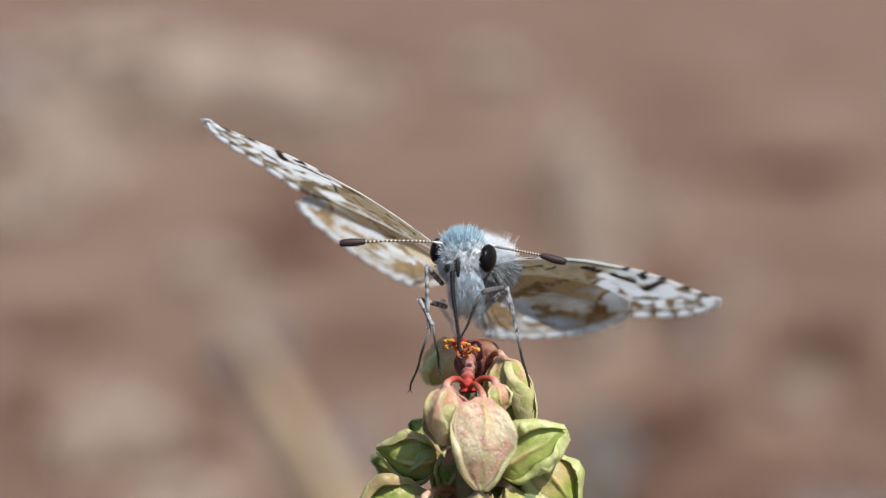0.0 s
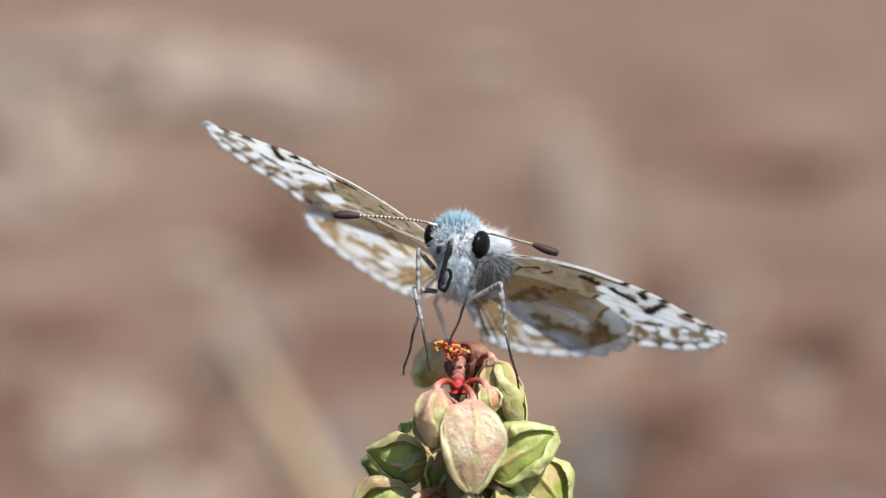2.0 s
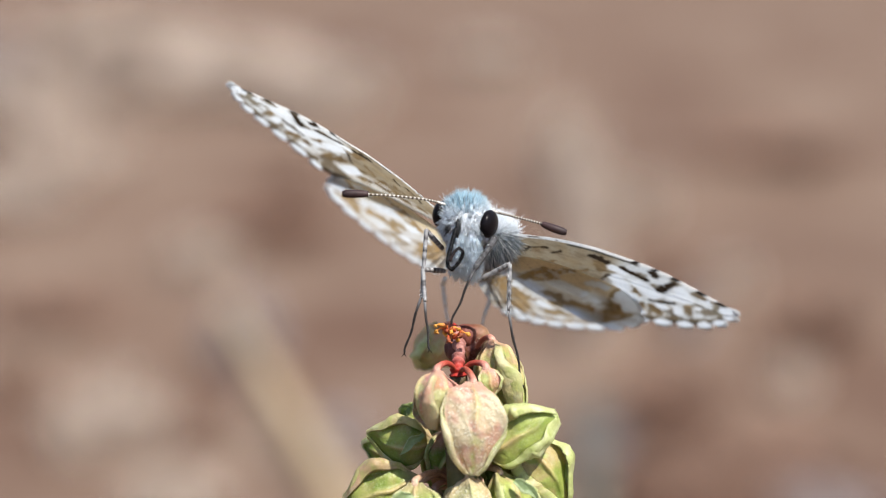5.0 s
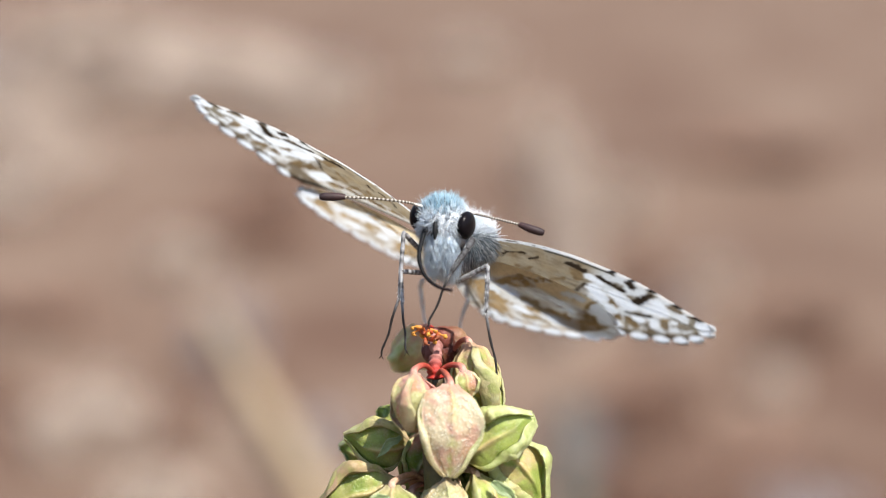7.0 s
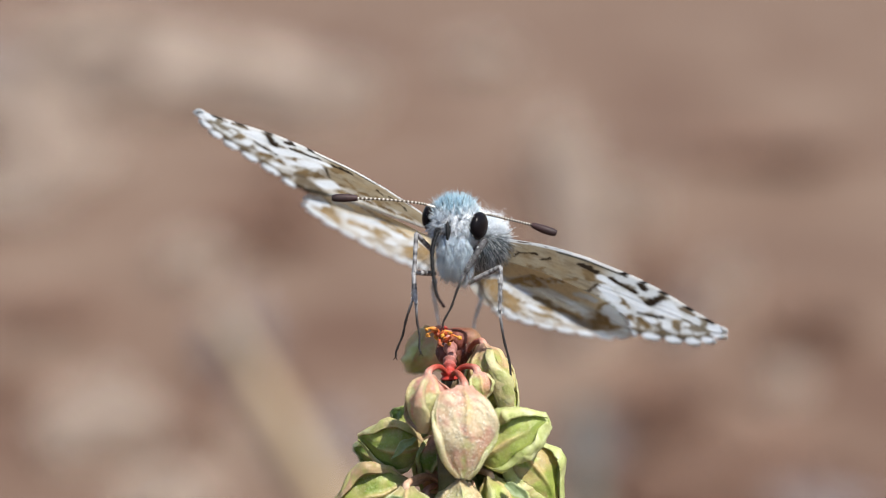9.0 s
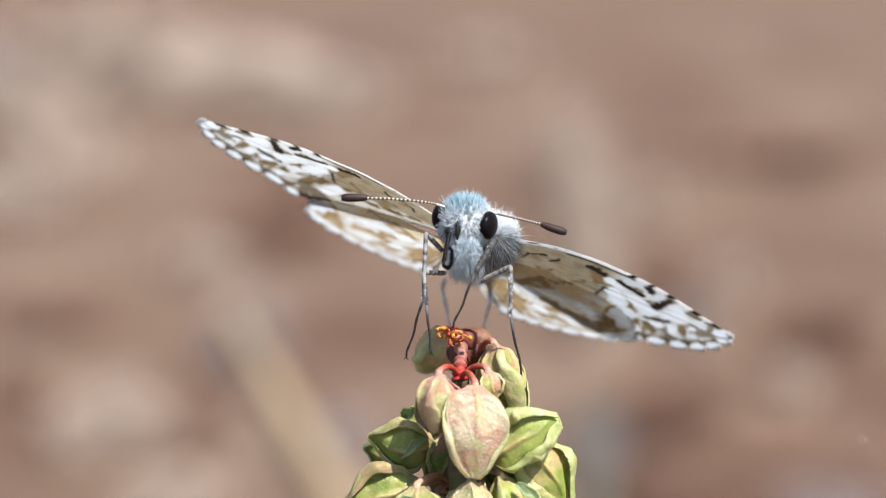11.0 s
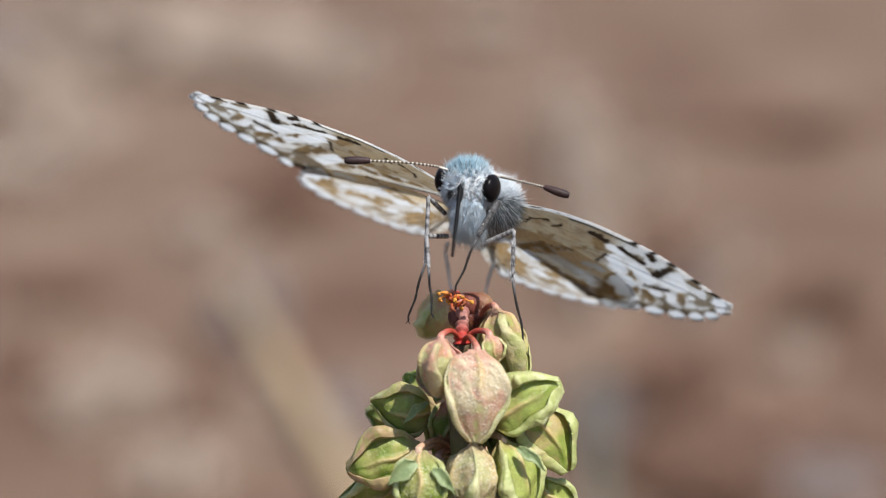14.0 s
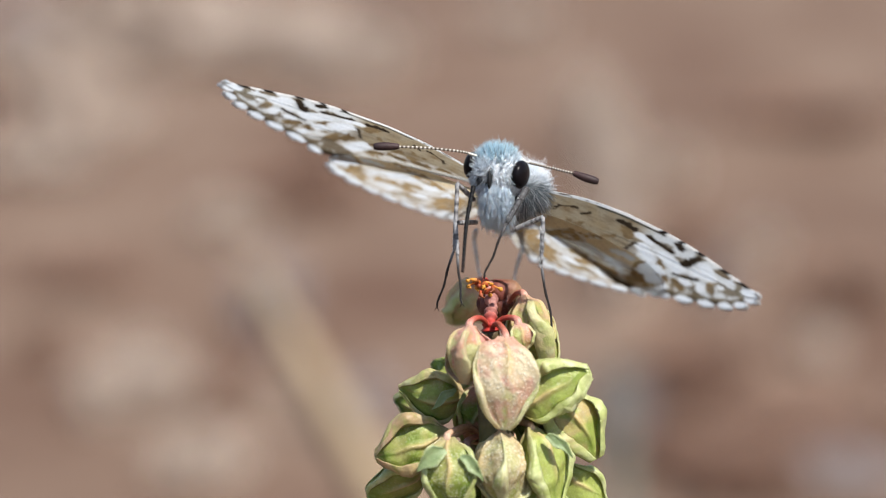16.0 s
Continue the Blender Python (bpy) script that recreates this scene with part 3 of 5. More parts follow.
def make_seed_head():
    head = new("seed_head")
    head.matrix_basis = PLANT
    tagged(head, "upright stem crowded with winged green and pink seed pods", "plant")
    # stem: from the ground up to the tip of the spike
    foot = PLANT.inverted() @ Vector((0.012, 0.0, -0.004)) / MM
    line = spline([foot, foot * 0.5 + Vector((2, 4, -12)), (1.0, 2.0, -24), (0.03, 2.00, -4.52), (0.01, 0.50, -0.31)], 12)
    bm, tint = tinted_bm()
    # the upper stem is painted dark to stand for deep shade between the pods
    tube(bm, tint, line, lambda k: 1.5 - 1.05 * k, lambda k: lerp(GREEN, lerp(lerp(GREEN, PINK, 0.4), (0.07, 0.042, 0.022), 0.92), smooth(0.48, 0.60, k)), 12)
    part("stem", bm, STALK, head, "slender green stem")
    bm, tint = tinted_bm()
    tube(bm, tint, spline([(0.01, 0.50, -0.42), (-0.02, 0.50, 0.05), (0.01, 0.80, 0.51), (0.11, 1.20, 0.85), (-0.03, 1.80, 1.58), (-0.18, 2.00, 2.02)], 14),
         lambda k: (0.40 - 0.12 * smooth(0.1, 0.5, k) + 0.05 * math.sin(k * 20)) * (1 + 0.16 * math.sin(k * 47)), lambda k: lerp(lerp(RED, lerp(MAROON, PINK, 0.45), smooth(0.15, 0.5, k)), MAROON, 0.6 * smooth(-0.1, 0.4, noise.noise((k * 9, 2.0, 1.0)))), 14)
    part("spike_tip", bm, STALK, head, "glossy red tip of the spike")
    rnd = random.Random(9)
    for x in range(12):
        bm, tint = tinted_bm()
        root = Vector((-0.25, 0.80, 1.86)) + Vector((rnd.uniform(-.5, .5), rnd.uniform(-.5, .3), rnd.uniform(-.35, .2)))
        tip = root + Vector((rnd.uniform(-.55, .55), rnd.uniform(-.5, .3), rnd.uniform(-0.15, .45)))
        tube(bm, tint, spline([root, root.lerp(tip, 0.4) + Vector((rnd.uniform(-.25, .25), -0.1, 0.15)), tip, tip + Vector((rnd.uniform(-.2, .2), -0.1, -0.12))], 4), lambda k: (0.085 + 0.050 * math.sin(k * 13 + x) * smooth(0.2, 0.6, k)) * (1 if k < 0.95 else 0.6),
             lambda k: lerp((0.55, 0.09, 0.03), (0.72, 0.33, 0.05) if x % 3 else (0.30, 0.08, 0.03), smooth(0.2, 0.7, k)), 7)
        part("withered_stamen", bm, STALK, head, "orange and yellow shrivelled stamen")
    bm, tint = tinted_bm()
    tube(bm, tint, spline([(-0.08, 2.60, 0.46), (-0.01, 3.00, 1.25), (0.47, 3.00, 1.64), (1.01, 3.20, 1.70), (1.56, 3.40, 1.15)], 8), lambda k: (0.42 + 0.20 * math.sin(math.pi * k)) * (1 + 0.12 * math.sin(k * 17)),
         lambda k: lerp((0.20, 0.055, 0.038), lerp(PINK, GREEN, 0.5), 0.55 * smooth(0.5, 1, k)), 12)
    part("bent_stalk", bm, STALK, head, "red-brown arching stalk")
    W1, W0, W2, W3 = (0.01, 0.60, -0.25), (0.03, 1.80, 1.28), (0.32, 1.50, -4.94), (-0.03, 2.00, -6.31)
    # neck, tip, half width, spin, blush, green, seed, stalk's origin
    # high green on seeds 10, 11, 14 and 18 to 21 includes painted shade
    PODS = [
        ((0.72, -1.90, -0.62), (0.58, -2.70, -5.12), 2.08, 4, 0.56, -0.75, 1.0, W1, 0.03, 0.8, 1.0),
        ((-1.10, -1.70, -0.02), (-1.32, -2.30, -2.98), 1.42, 52, 0.95, -0.4, 2.0, W1, 0.24, 0.9, 0.3, 0.75),
        ((1.35, -0.60, 0.10), (1.70, -0.60, -1.43), 0.75, 20, 0.8, -0.2, 3.0, W1, 0.08, 0.9),
        ((1.75, 1.60, 1.42), (2.84, 0.80, -2.90), 1.58, -48, 0.50, -0.05, 4.0, (0.89, 3.00, 0.80), 0.20, 0.7, 0.15, 0.35),
        ((-0.24, 3.60, 2.05), (0.89, 3.00, -0.16), 1.3, 0, 2.5, 0.3, 5.0, W0, 0.0, 1.0),
        ((-0.75, 7.50, 1.92), (-2.11, 8.50, -0.28), 1.50, 30, 0.45, -0.35, 6.0, (0.06, 4.00, 1.23), 0.10, 0.7),
        ((1.44, -0.60, -4.42), (5.10, -1.20, -2.30), 1.48, 4, 0.08, 0.28, 7.0, W2, 0.30, 0.2),
        ((3.10, 0.80, -3.70), (5.45, 0.60, -7.00), 1.80, 22, 0.35, 0.15, 8.0, W2, 0.26, 0.1),
        ((-1.30, 1.40, -3.95), (-4.62, 1.80, -3.35), 1.75, 14, 0.22, 0.35, 9.0, W2, 0.14, 0.2, 0.0, 0.40),
        ((-2.00, 0.20, -5.80), (-6.15, 0.20, -6.75), 1.55, -8, 0.15, 0.55, 10.0, W3, 0.20, 0.3, 0.0, 0.70),
        ((-2.20, -1.80, -5.75), (-2.20, -2.20, -9.75), 1.85, -2, 0.12, 0.48, 11.0, W3, 0.16, 0.3, 0.6),
        ((0.48, -1.80, -5.37), (0.60, -2.40, -9.50), 1.85, 58, 0.22, -0.45, 12.0, W3, 0.16, 0.1, 1.0),
        ((2.00, -0.80, -5.30), (3.10, -1.20, -9.45), 1.55, 44, 0.05, 0.0, 13.0, W3, 0.20, 0.1),
        # dark pods 22 to 24 are added to fill the gaps
        ((-0.55, 1.30, -3.20), (-1.45, 1.50, -6.30), 1.40, 20, 0.7, 0.95, 22.0, W2, 0.0, 0.6),
        ((1.30, 0.90, -4.50), (3.05, 1.10, -6.35), 1.05, 0, 0.15, 0.95, 23.0, W2, 0.05, 0.4),
        ((-1.20, 0.60, -6.30), (-1.00, 0.20, -9.60), 1.20, 30, 0.3, 0.95, 24.0, W3, 0.05, 0.5),
        ((-0.13, 3.20, -2.80), (-1.51, 3.60, -6.14), 1.6, 0, 0.3, 0.8, 18.0, W2, 0.05, 0.4),
        ((0.90, 3.40, -3.12), (1.66, 3.80, -6.46), 1.6, 0, 0.2, 0.8, 19.0, W2, 0.05, 0.4),
        ((-0.31, 3.20, -6.11), (-1.15, 3.60, -9.75), 1.7, 0, 0.2, 0.7, 20.0, W3, 0.05, 0.4),
        ((1.20, 3.40, -6.12), (1.96, 3.80, -9.77), 1.7, 0, 0.2, 0.7, 21.0, W3, 0.05, 0.4),
        ((-1.51, 3.60, -3.43), (-2.96, 4.60, -2.27), 1.0, 10, 0.1, 0.9, 14.0, W2, 0.10, 0.1),
        ((-2.72, 4.20, -4.82), (-5.10, 5.20, -4.19), 0.9, 20, 0.1, 0.75, 15.0, W2, 0.10, 0.1),
        ((-3.44, 1.60, -7.76), (-6.51, 2.00, -8.84), 1.3, 30, 0.1, 0.35, 16.0, W3, 0.12, 0.1),
        ((3.23, 1.60, -7.76), (6.08, 2.20, -9.45), 1.3, 10, 0.0, 0.05, 17.0, W3, 0.14, 0.1),
    ]
    SEPALS = {11.0: (((-2.35, -2.90, -6.25), (-3.80, -3.00, -7.45), 0.48), ((-1.55, -2.95, -6.55), (-0.40, -3.05, -7.95), 0.32)),
              13.0: (((2.80, -2.10, -5.65), (4.20, -2.20, -6.75), 0.30),), 9.0: (((-1.80, -0.05, -3.40), (-3.05, -0.40, -4.50), 0.24),)}
    for row in PODS:
        neck, tip, wide, spin, blush, green, seed, origin = row[:8]
        pod = make_pod(head, neck, tip, wide, spin, blush, green, seed, origin, *row[8:])
        for root, end, w in SEPALS.get(seed, ()):
            add_sepal(pod, root, end, w, seed)
    return head


make_seed_head()


# ---------------------------------------------------------------- butterfly
def body_pose(dx, dz, pitch, roll):
    """The butterfly's pose in the plant's space (metres): head towards -y, back up, wings along x."""
    hinge = Vector((0.43, 3.20, 6.86)) + Vector((dx, 0, dz))
    return Matrix.Translation(hinge * MM) @ pose(0, 0, 0, 0, 0, 2.4) @ pose(0, 0, 0, pitch, 0, 0) @ pose(0, 0, 0, 0, roll, 0)


# seconds, shift across and up in mm, pitch, roll
BODY = [(0.0, -0.56, -0.92, -19, 18.5), (0.5, -0.41, -0.67, -21, 20), (1.0, -0.38, -0.53, -22, 21.5), (1.5, -0.38, -0.41, -23, 22.5), (2.0, -0.35, -0.29, -24, 24),
        (2.5, -0.14, -0.06, -25, 26), (3.0, -0.09, 0.09, -25, 26.5), (3.2, -0.08, 0.06, -25, 26.5), (4.2, 0, -0.1, -25, 25), (5.3, 0.09, -0.2, -25, 24),
        (6.0, 0.09, -0.18, -25, 23.8), (7.0, 0.09, -0.15, -25, 23.5), (8.0, 0.06, -0.15, -25, 23.3), (8.5, 0, -0.12, -25, 23.2), (9.7, -0.03, -0.1, -25, 23.1),
        (11.0, -0.06, -0.09, -25, 23), (12.5, 0, -0.06, -25, 23), (14.5, 0, 0, -25, 23), (16.0, 0, 0.03, -25, 23)]
# the forewings: seconds, then degrees up, swept to the rear and twisted about the wing's length, for its right wing and its left wing
FLAP = [(0.0, 11.4, -10.1, 11, 21, 17.7, -4.5), (0.5, 10.2, -7.9, 11.8, 19.1, 17.1, -5.4), (1.0, 12.8, -6, 12.8, 17.8, 15.1, -6.5), (1.5, 8.9, -5.2, 12.2, 17.4, 14.2, -5.3),
        (2.0, 7.3, -4.5, 11, 16.7, 13.9, -4.6), (2.5, 5.4, -3.3, 10.4, 17.1, 13.7, -6.9), (3.0, 6.7, -3.2, 10.8, 16.2, 13.5, -6.5), (3.2, 7.8, -3.4, 10.9, 16, 13.4, -6.3),
        (4.2, 11, -4.5, 11.3, 16, 12.4, -4.5), (5.3, 12.8, -5.3, 11.5, 17, 11.5, -2.6), (5.5, 11.2, -5.5, 11.7, 16.3, 11.5, -2.6), (6.0, 11.5, -5.8, 13.1, 14.5, 11.8, -5.6),
        (6.5, 11.8, -5.3, 12.3, 13.6, 11.5, -5.4), (7.0, 9.1, -6.3, 12.1, 12.9, 11.6, -4.4), (7.5, 7.5, -7.1, 11.5, 12.8, 11.5, -4.3), (8.0, 7.3, -6, 11.5, 12.6, 11.5, -3.6),
        (8.5, 6.8, -5.9, 11.5, 12.6, 11.4, -3.4), (9.7, 5.4, -6.1, 10.2, 12.1, 12.3, -4), (11.0, 4, -6.3, 9, 11.6, 13.3, -4.5), (11.5, 3.2, -6.1, 9, 11, 13, -4.9),
        (12.0, 2.5, -6.4, 8.7, 11.2, 13.7, -5.1), (12.5, 2.1, -6.7, 8.3, 11, 14.2, -4.4), (13.0, 1.9, -7, 8.5, 11.4, 14.6, -5), (13.5, 1.2, -8.1, 8, 11, 14.5, -5.9),
        (14.0, 0.7, -7.7, 8, 10.7, 14.5, -5.8), (15.0, 0.5, -7.1, 8, 10.2, 14.4, -5.1), (16.0, 0.2, -7.4, 8.5, 9.7, 14.1, -5.4)]
# what the hindwings add to that
TRAIL = [(0.0, 2.4, 9.5, -5.9, 1.2, -7.5, -1.0), (3.0, 2.4, 9.5, -5.9, 0.6, -7.5, 0.0), (7.0, -0.6, 12.7, 2.1, -4.0, -7.2, 7.5), (16.0, -1.4, 11.2, 4.6, -5.0, -7.2, 11.0)]


def between(table, t):
    """The row of a table at t, eased between its rows."""
    for a, b in zip(table, table[1:]):
        if t <= b[0]:
            k = (t - a[0]) / (b[0] - a[0])
            k = k * k * (3 - 2 * k)
            return [p + (q - p) * k for p, q in zip(a[1:], b[1:])]
    return list(table[-1][1:])


REST = body_pose(0, 0, -25, 23)
TO_BODY = REST.inverted()


def inb(p):
    """A place of the plant's space (mm) in the butterfly's space (mm) at rest."""
    return TO_BODY @ (Vector(p) * MM) / MM


def vec_in(v):
    return TO_BODY.to_3x3() @ Vector(v)


butterfly = new("butterfly")
butterfly.matrix_basis = PLANT @ REST
tagged(butterfly, "pale checkered butterfly with a furry blue-grey head perched on seed pods", "butterfly")

WHITE, BEIGE, BROWN, DARK, TAN = (0.85, 0.88, 0.90), (0.66, 0.61, 0.52), (0.22, 0.155, 0.085), (0.022, 0.016, 0.014), (0.42, 0.32, 0.18)
OCHRE, ASH, SMOKE, TAUPE = (0.52, 0.38, 0.20), (0.48, 0.46, 0.38), (0.36, 0.33, 0.27), (0.44, 0.385, 0.285)

# outlines: across the body from its middle, to the rear
FORE = [(0.4, -1.2), (4.0, -1.54), (6.5, -1.36), (9.0, -0.92), (11.5, -0.19), (14.0, 0.78), (15.6, 1.5), (16.15, 2.4), (15.7, 3.8), (14.6, 4.75), (13.1, 5.5), (11.4, 6.15), (9.6, 6.7), (6.5, 4.45), (3.0, 1.92), (0.6, 0.25)]
HIND = [(0.3, 0.4), (4.0, 0.7), (7.5, 1.9), (9.7, 3.5), (10.6, 5.5), (10.7, 6.9), (9.9, 8.3), (8.7, 9.2), (7.4, 9.6), (6.1, 9.8), (4.9, 9.7), (3.8, 9.2), (2.8, 8.1), (1.6, 5.5), (0.5, 2.6)]
CELLS = {"forewing": 8, "hindwing": 10}


def off_line(s, c, line):
    """Distance of a place on a wing from a bent line, mm."""
    best = 9.0
    for (a, b), (d, e) in zip(line, line[1:]):
        u, v = d - a, e - b
        k = min(1.0, max(0.0, ((s - a) * u + (c - b) * v) / (u * u + v * v)))
        best = min(best, math.hypot(s - a - u * k, c - b - v * k))
    return best


# marks on the underside of the forewing: half thickness, then the line that the mark follows
BLACK_MARKS = [(0.25, ((11.3, 1.45), (11.5, 0.95), (11.75, 0.55))), (0.23, ((10.3, -0.15), (10.6, 0.15))), (0.17, ((8.7, 0.10), (9.3, 0.42), (10.2, 0.75))),
               (0.20, ((6.7, -0.50), (7.3, -0.33), (7.75, -0.10))), (0.13, ((11.2, 2.85), (11.9, 2.70), (12.5, 2.55))), (0.09, ((3.15, 0.15), (3.3, -0.3), (4.3, -0.48))),
               (0.10, ((4.65, -0.08), (5.1, -0.35))), (0.10, ((8.35, 1.25), (7.9, 2.1))), (0.10, ((12.6, 0.15), (13.2, 0.62)))]
BROWN_MARKS = [(0.20, ((4.0, 1.75), (4.9, 2.2))), (0.16, ((2.9, 1.1), (3.5, 1.35))), (0.20, ((5.6, 1.5), (6.0, 2.0))), (0.16, ((7.0, 2.2), (7.6, 2.6))), (0.30, ((7.3, 0.0), (7.7, 0.75))), (0.16, ((6.4, 1.65), (6.95, 1.1))), (0.14, ((4.3, 0.9), (4.35, 1.0))), (0.16, ((4.85, 1.05), (5.0, 0.7))), (0.20, ((5.3, 2.5), (6.2, 2.65))),
               (0.30, ((10.6, 3.2), (11.0, 3.9))), (0.32, ((9.3, 3.3), (9.7, 4.4))), (0.26, ((11.5, 3.5), (12.2, 4.2))), (0.26, ((13.0, 4.1), (13.4, 4.5))), (0.22, ((13.3, 2.6), (13.5, 3.2))), (0.24, ((9.9, 2.2), (10.4, 2.6))), (0.28, ((8.5, 2.6), (8.9, 3.4))), (0.22, ((6.6, 3.0), (7.5, 3.6)))]
WHITE_MARKS = [(0.27, ((8.1, 0.25), (8.9, 0.62))), (0.46, ((10.0, 1.35), (11.2, 2.15))), (0.45, ((12.3, 1.05), (13.0, 1.9), (12.2, 1.85))), (0.34, ((11.9, 3.15), (12.2, 3.35))), (0.33, ((12.8, 3.1), (13.1, 3.5))),
               (0.30, ((13.7, 1.15), (14.1, 1.4))), (0.20, ((13.75, 2.3), (13.9, 2.45))), (0.42, ((8.7, 1.3), (9.5, 2.2))), (0.36, ((10.1, 2.8), (10.5, 3.2))), (0.45, ((7.6, 2.9), (8.4, 4.2))), (0.30, ((11.0, 4.3), (11.4, 4.8)))]
EDGE = spline([(x, y, 0) for x, y in FORE], 14)[:85]


def from_edge(s, c):
    """Distance of a place on the forewing from its front edge, mm."""
    for p, q in zip(EDGE, EDGE[1:]):
        if s <= q.x:
            return c - (p.y + (q.y - p.y) * (s - p.x) / max(q.x - p.x, 0.01))
    return 9.0


def under_fore(g, s, c, d, u):
    """Underside of the forewing: g across the outer margin (under 0: front edge, over 1: rear edge), d from the margin in mm, u across a lobe of it."""
    near = noise.noise((s * 1.7, c * 1.1, 4.0))
    fine = noise.noise((s * 5.5, c * 4.0, 8.0))
    inner = from_edge(s, c)
    if g < 0 and s > 15.25:
        return WHITE
    if g < 0 and inner < 0.26:
        # the white rim of the front edge, broken by dark bars; speckled towards the root
        if s < 6.0:
            return lerp(DARK, BROWN, 0.5) if noise.noise((s * 4.5, inner * 5, 60.0)) > 0.10 + 0.05 * s else lerp(WHITE, BEIGE, 0.25)
        for at, half in ((9.25, 0.20), (10.45, 0.16), (11.75, 0.26), (13.45, 0.30), (14.85, 0.36)):
            if abs(s - at + inner * 0.8) < half:
                return DARK
        return lerp(WHITE, (0.92, 0.88, 0.82), 0.6)
    if g < 0 and inner < 0.44 and 5.2 < s < 9.4:
        return lerp(DARK, ASH, 0.25 + 0.3 * max(0.0, fine))
    if g < 0 and inner < 0.75 and s > 12.6 and noise.noise((s * 1.3, 2.0, 61.0)) > -0.05:
        return lerp(BROWN, SMOKE, 0.4)
    if d < 0.86 + 0.06 * near:
        return WHITE if (u / 0.86) ** 2 + ((d - 0.36) / 0.50) ** 2 < 1 + 0.15 * fine else lerp(DARK, BROWN, 0.45)
    if d < 1.20 + 0.25 * near:
        return lerp(lerp(BROWN, DARK, 0.2), ASH, min(1.0, max(0.0, 0.55 + 0.9 * fine - 0.30 * abs(u))))
    rag = noise.noise((s * 9.0, c * 6.0, 21.0))
    a, b = s + 0.12 * near + 0.08 * fine + 0.05 * rag, c + 0.14 * fine + 0.08 * near + 0.06 * rag
    for half, line in BLACK_MARKS:
        if off_line(a, b, line) < half * (1 + 0.35 * fine):
            return lerp(DARK, BROWN, 0.15 + 0.3 * max(0.0, near))
    if 1.2 < d < 2.4 and abs(u) > 0.86 + 0.2 * rag:
        return lerp(BROWN, SMOKE, 0.45 + 0.5 * fine)
    for half, line in WHITE_MARKS:
        far = off_line(a, b, line) / half
        if far < 1.0:
            return lerp(WHITE, BEIGE, 0.06 + 0.30 * smooth(0.6, 1.0, far))
    for half, line in BROWN_MARKS:
        if off_line(a, b, line) < half * (1 + 0.3 * fine + 0.2 * rag):
            return lerp(BROWN, TAN, min(1.0, max(0.0, 0.35 + 0.6 * near + 0.5 * rag)))
    out = smooth(7.6, 9.2, s + 0.5 * near)
    streak = noise.noise((s * 0.9, (c - 0.30 * s) * 3.4, 44.0))
    ground = lerp(lerp(TAUPE, TAN, min(1.0, max(0.0, 0.10 + 0.35 * smooth(0.5, 3.0, c) + 0.6 * near))), BROWN, min(0.8, max(0.0, 0.10 + 0.9 * streak + 0.4 * rag)))
    blot = noise.noise((s * 1.15, c * 1.5, 51.0)) + 0.35 * fine
    net = lerp(lerp(WHITE, ASH, 0.25 + 0.4 * max(0.0, near)), lerp(SMOKE, BROWN, 0.25 + 0.4 * max(0.0, rag)), smooth(0.0, 0.32, blot + 0.30 * smooth(12.6, 14.2, s) - 0.10))
    # cream where the hindwing lies over it, also painted pale against the overlap's shade
    lapped = smooth(0.26, 0.46, (c - 0.1) / max(s - 0.5, 0.3) + 0.05 * near)
    return lerp(lerp(ground, net, out), lerp(lerp(WHITE, BEIGE, 0.45 + 0.6 * max(0.0, fine)), TAN, smooth(0.10, 0.35, streak + 0.5 * rag)), 0.80 * lapped)


HIND_WHITE = [(0.62, ((5.4, 3.3), (6.1, 3.75), (6.8, 4.1))), (0.40, ((7.2, 2.6), (7.8, 2.7))), (0.30, ((8.75, 4.0), (8.9, 4.2))), (0.42, ((4.0, 3.6), (4.5, 4.2))), (0.42, ((5.0, 6.3), (5.4, 6.7))),
              (0.30, ((7.7, 4.7), (7.9, 4.9))), (0.34, ((3.2, 3.9), (3.4, 4.3))), (0.3, ((7.0, 7.0), (7.2, 7.2)))]
HIND_OCHRE = [(1.0, ((2.4, 3.8), (3.2, 5.6), (4.0, 7.2))), (0.75, ((9.2, 4.3), (9.1, 5.2), (8.7, 6.2))), (0.55, ((8.5, 6.3), (7.0, 5.7), (6.1, 6.0), (4.7, 6.1), (3.8, 7.2))), (0.42, ((3.4, 3.0), (4.4, 1.9), (5.0, 2.6))), (0.3, ((5.2, 1.8), (5.9, 1.5))), (0.4, ((4.3, 7.6), (4.8, 8.4)))]


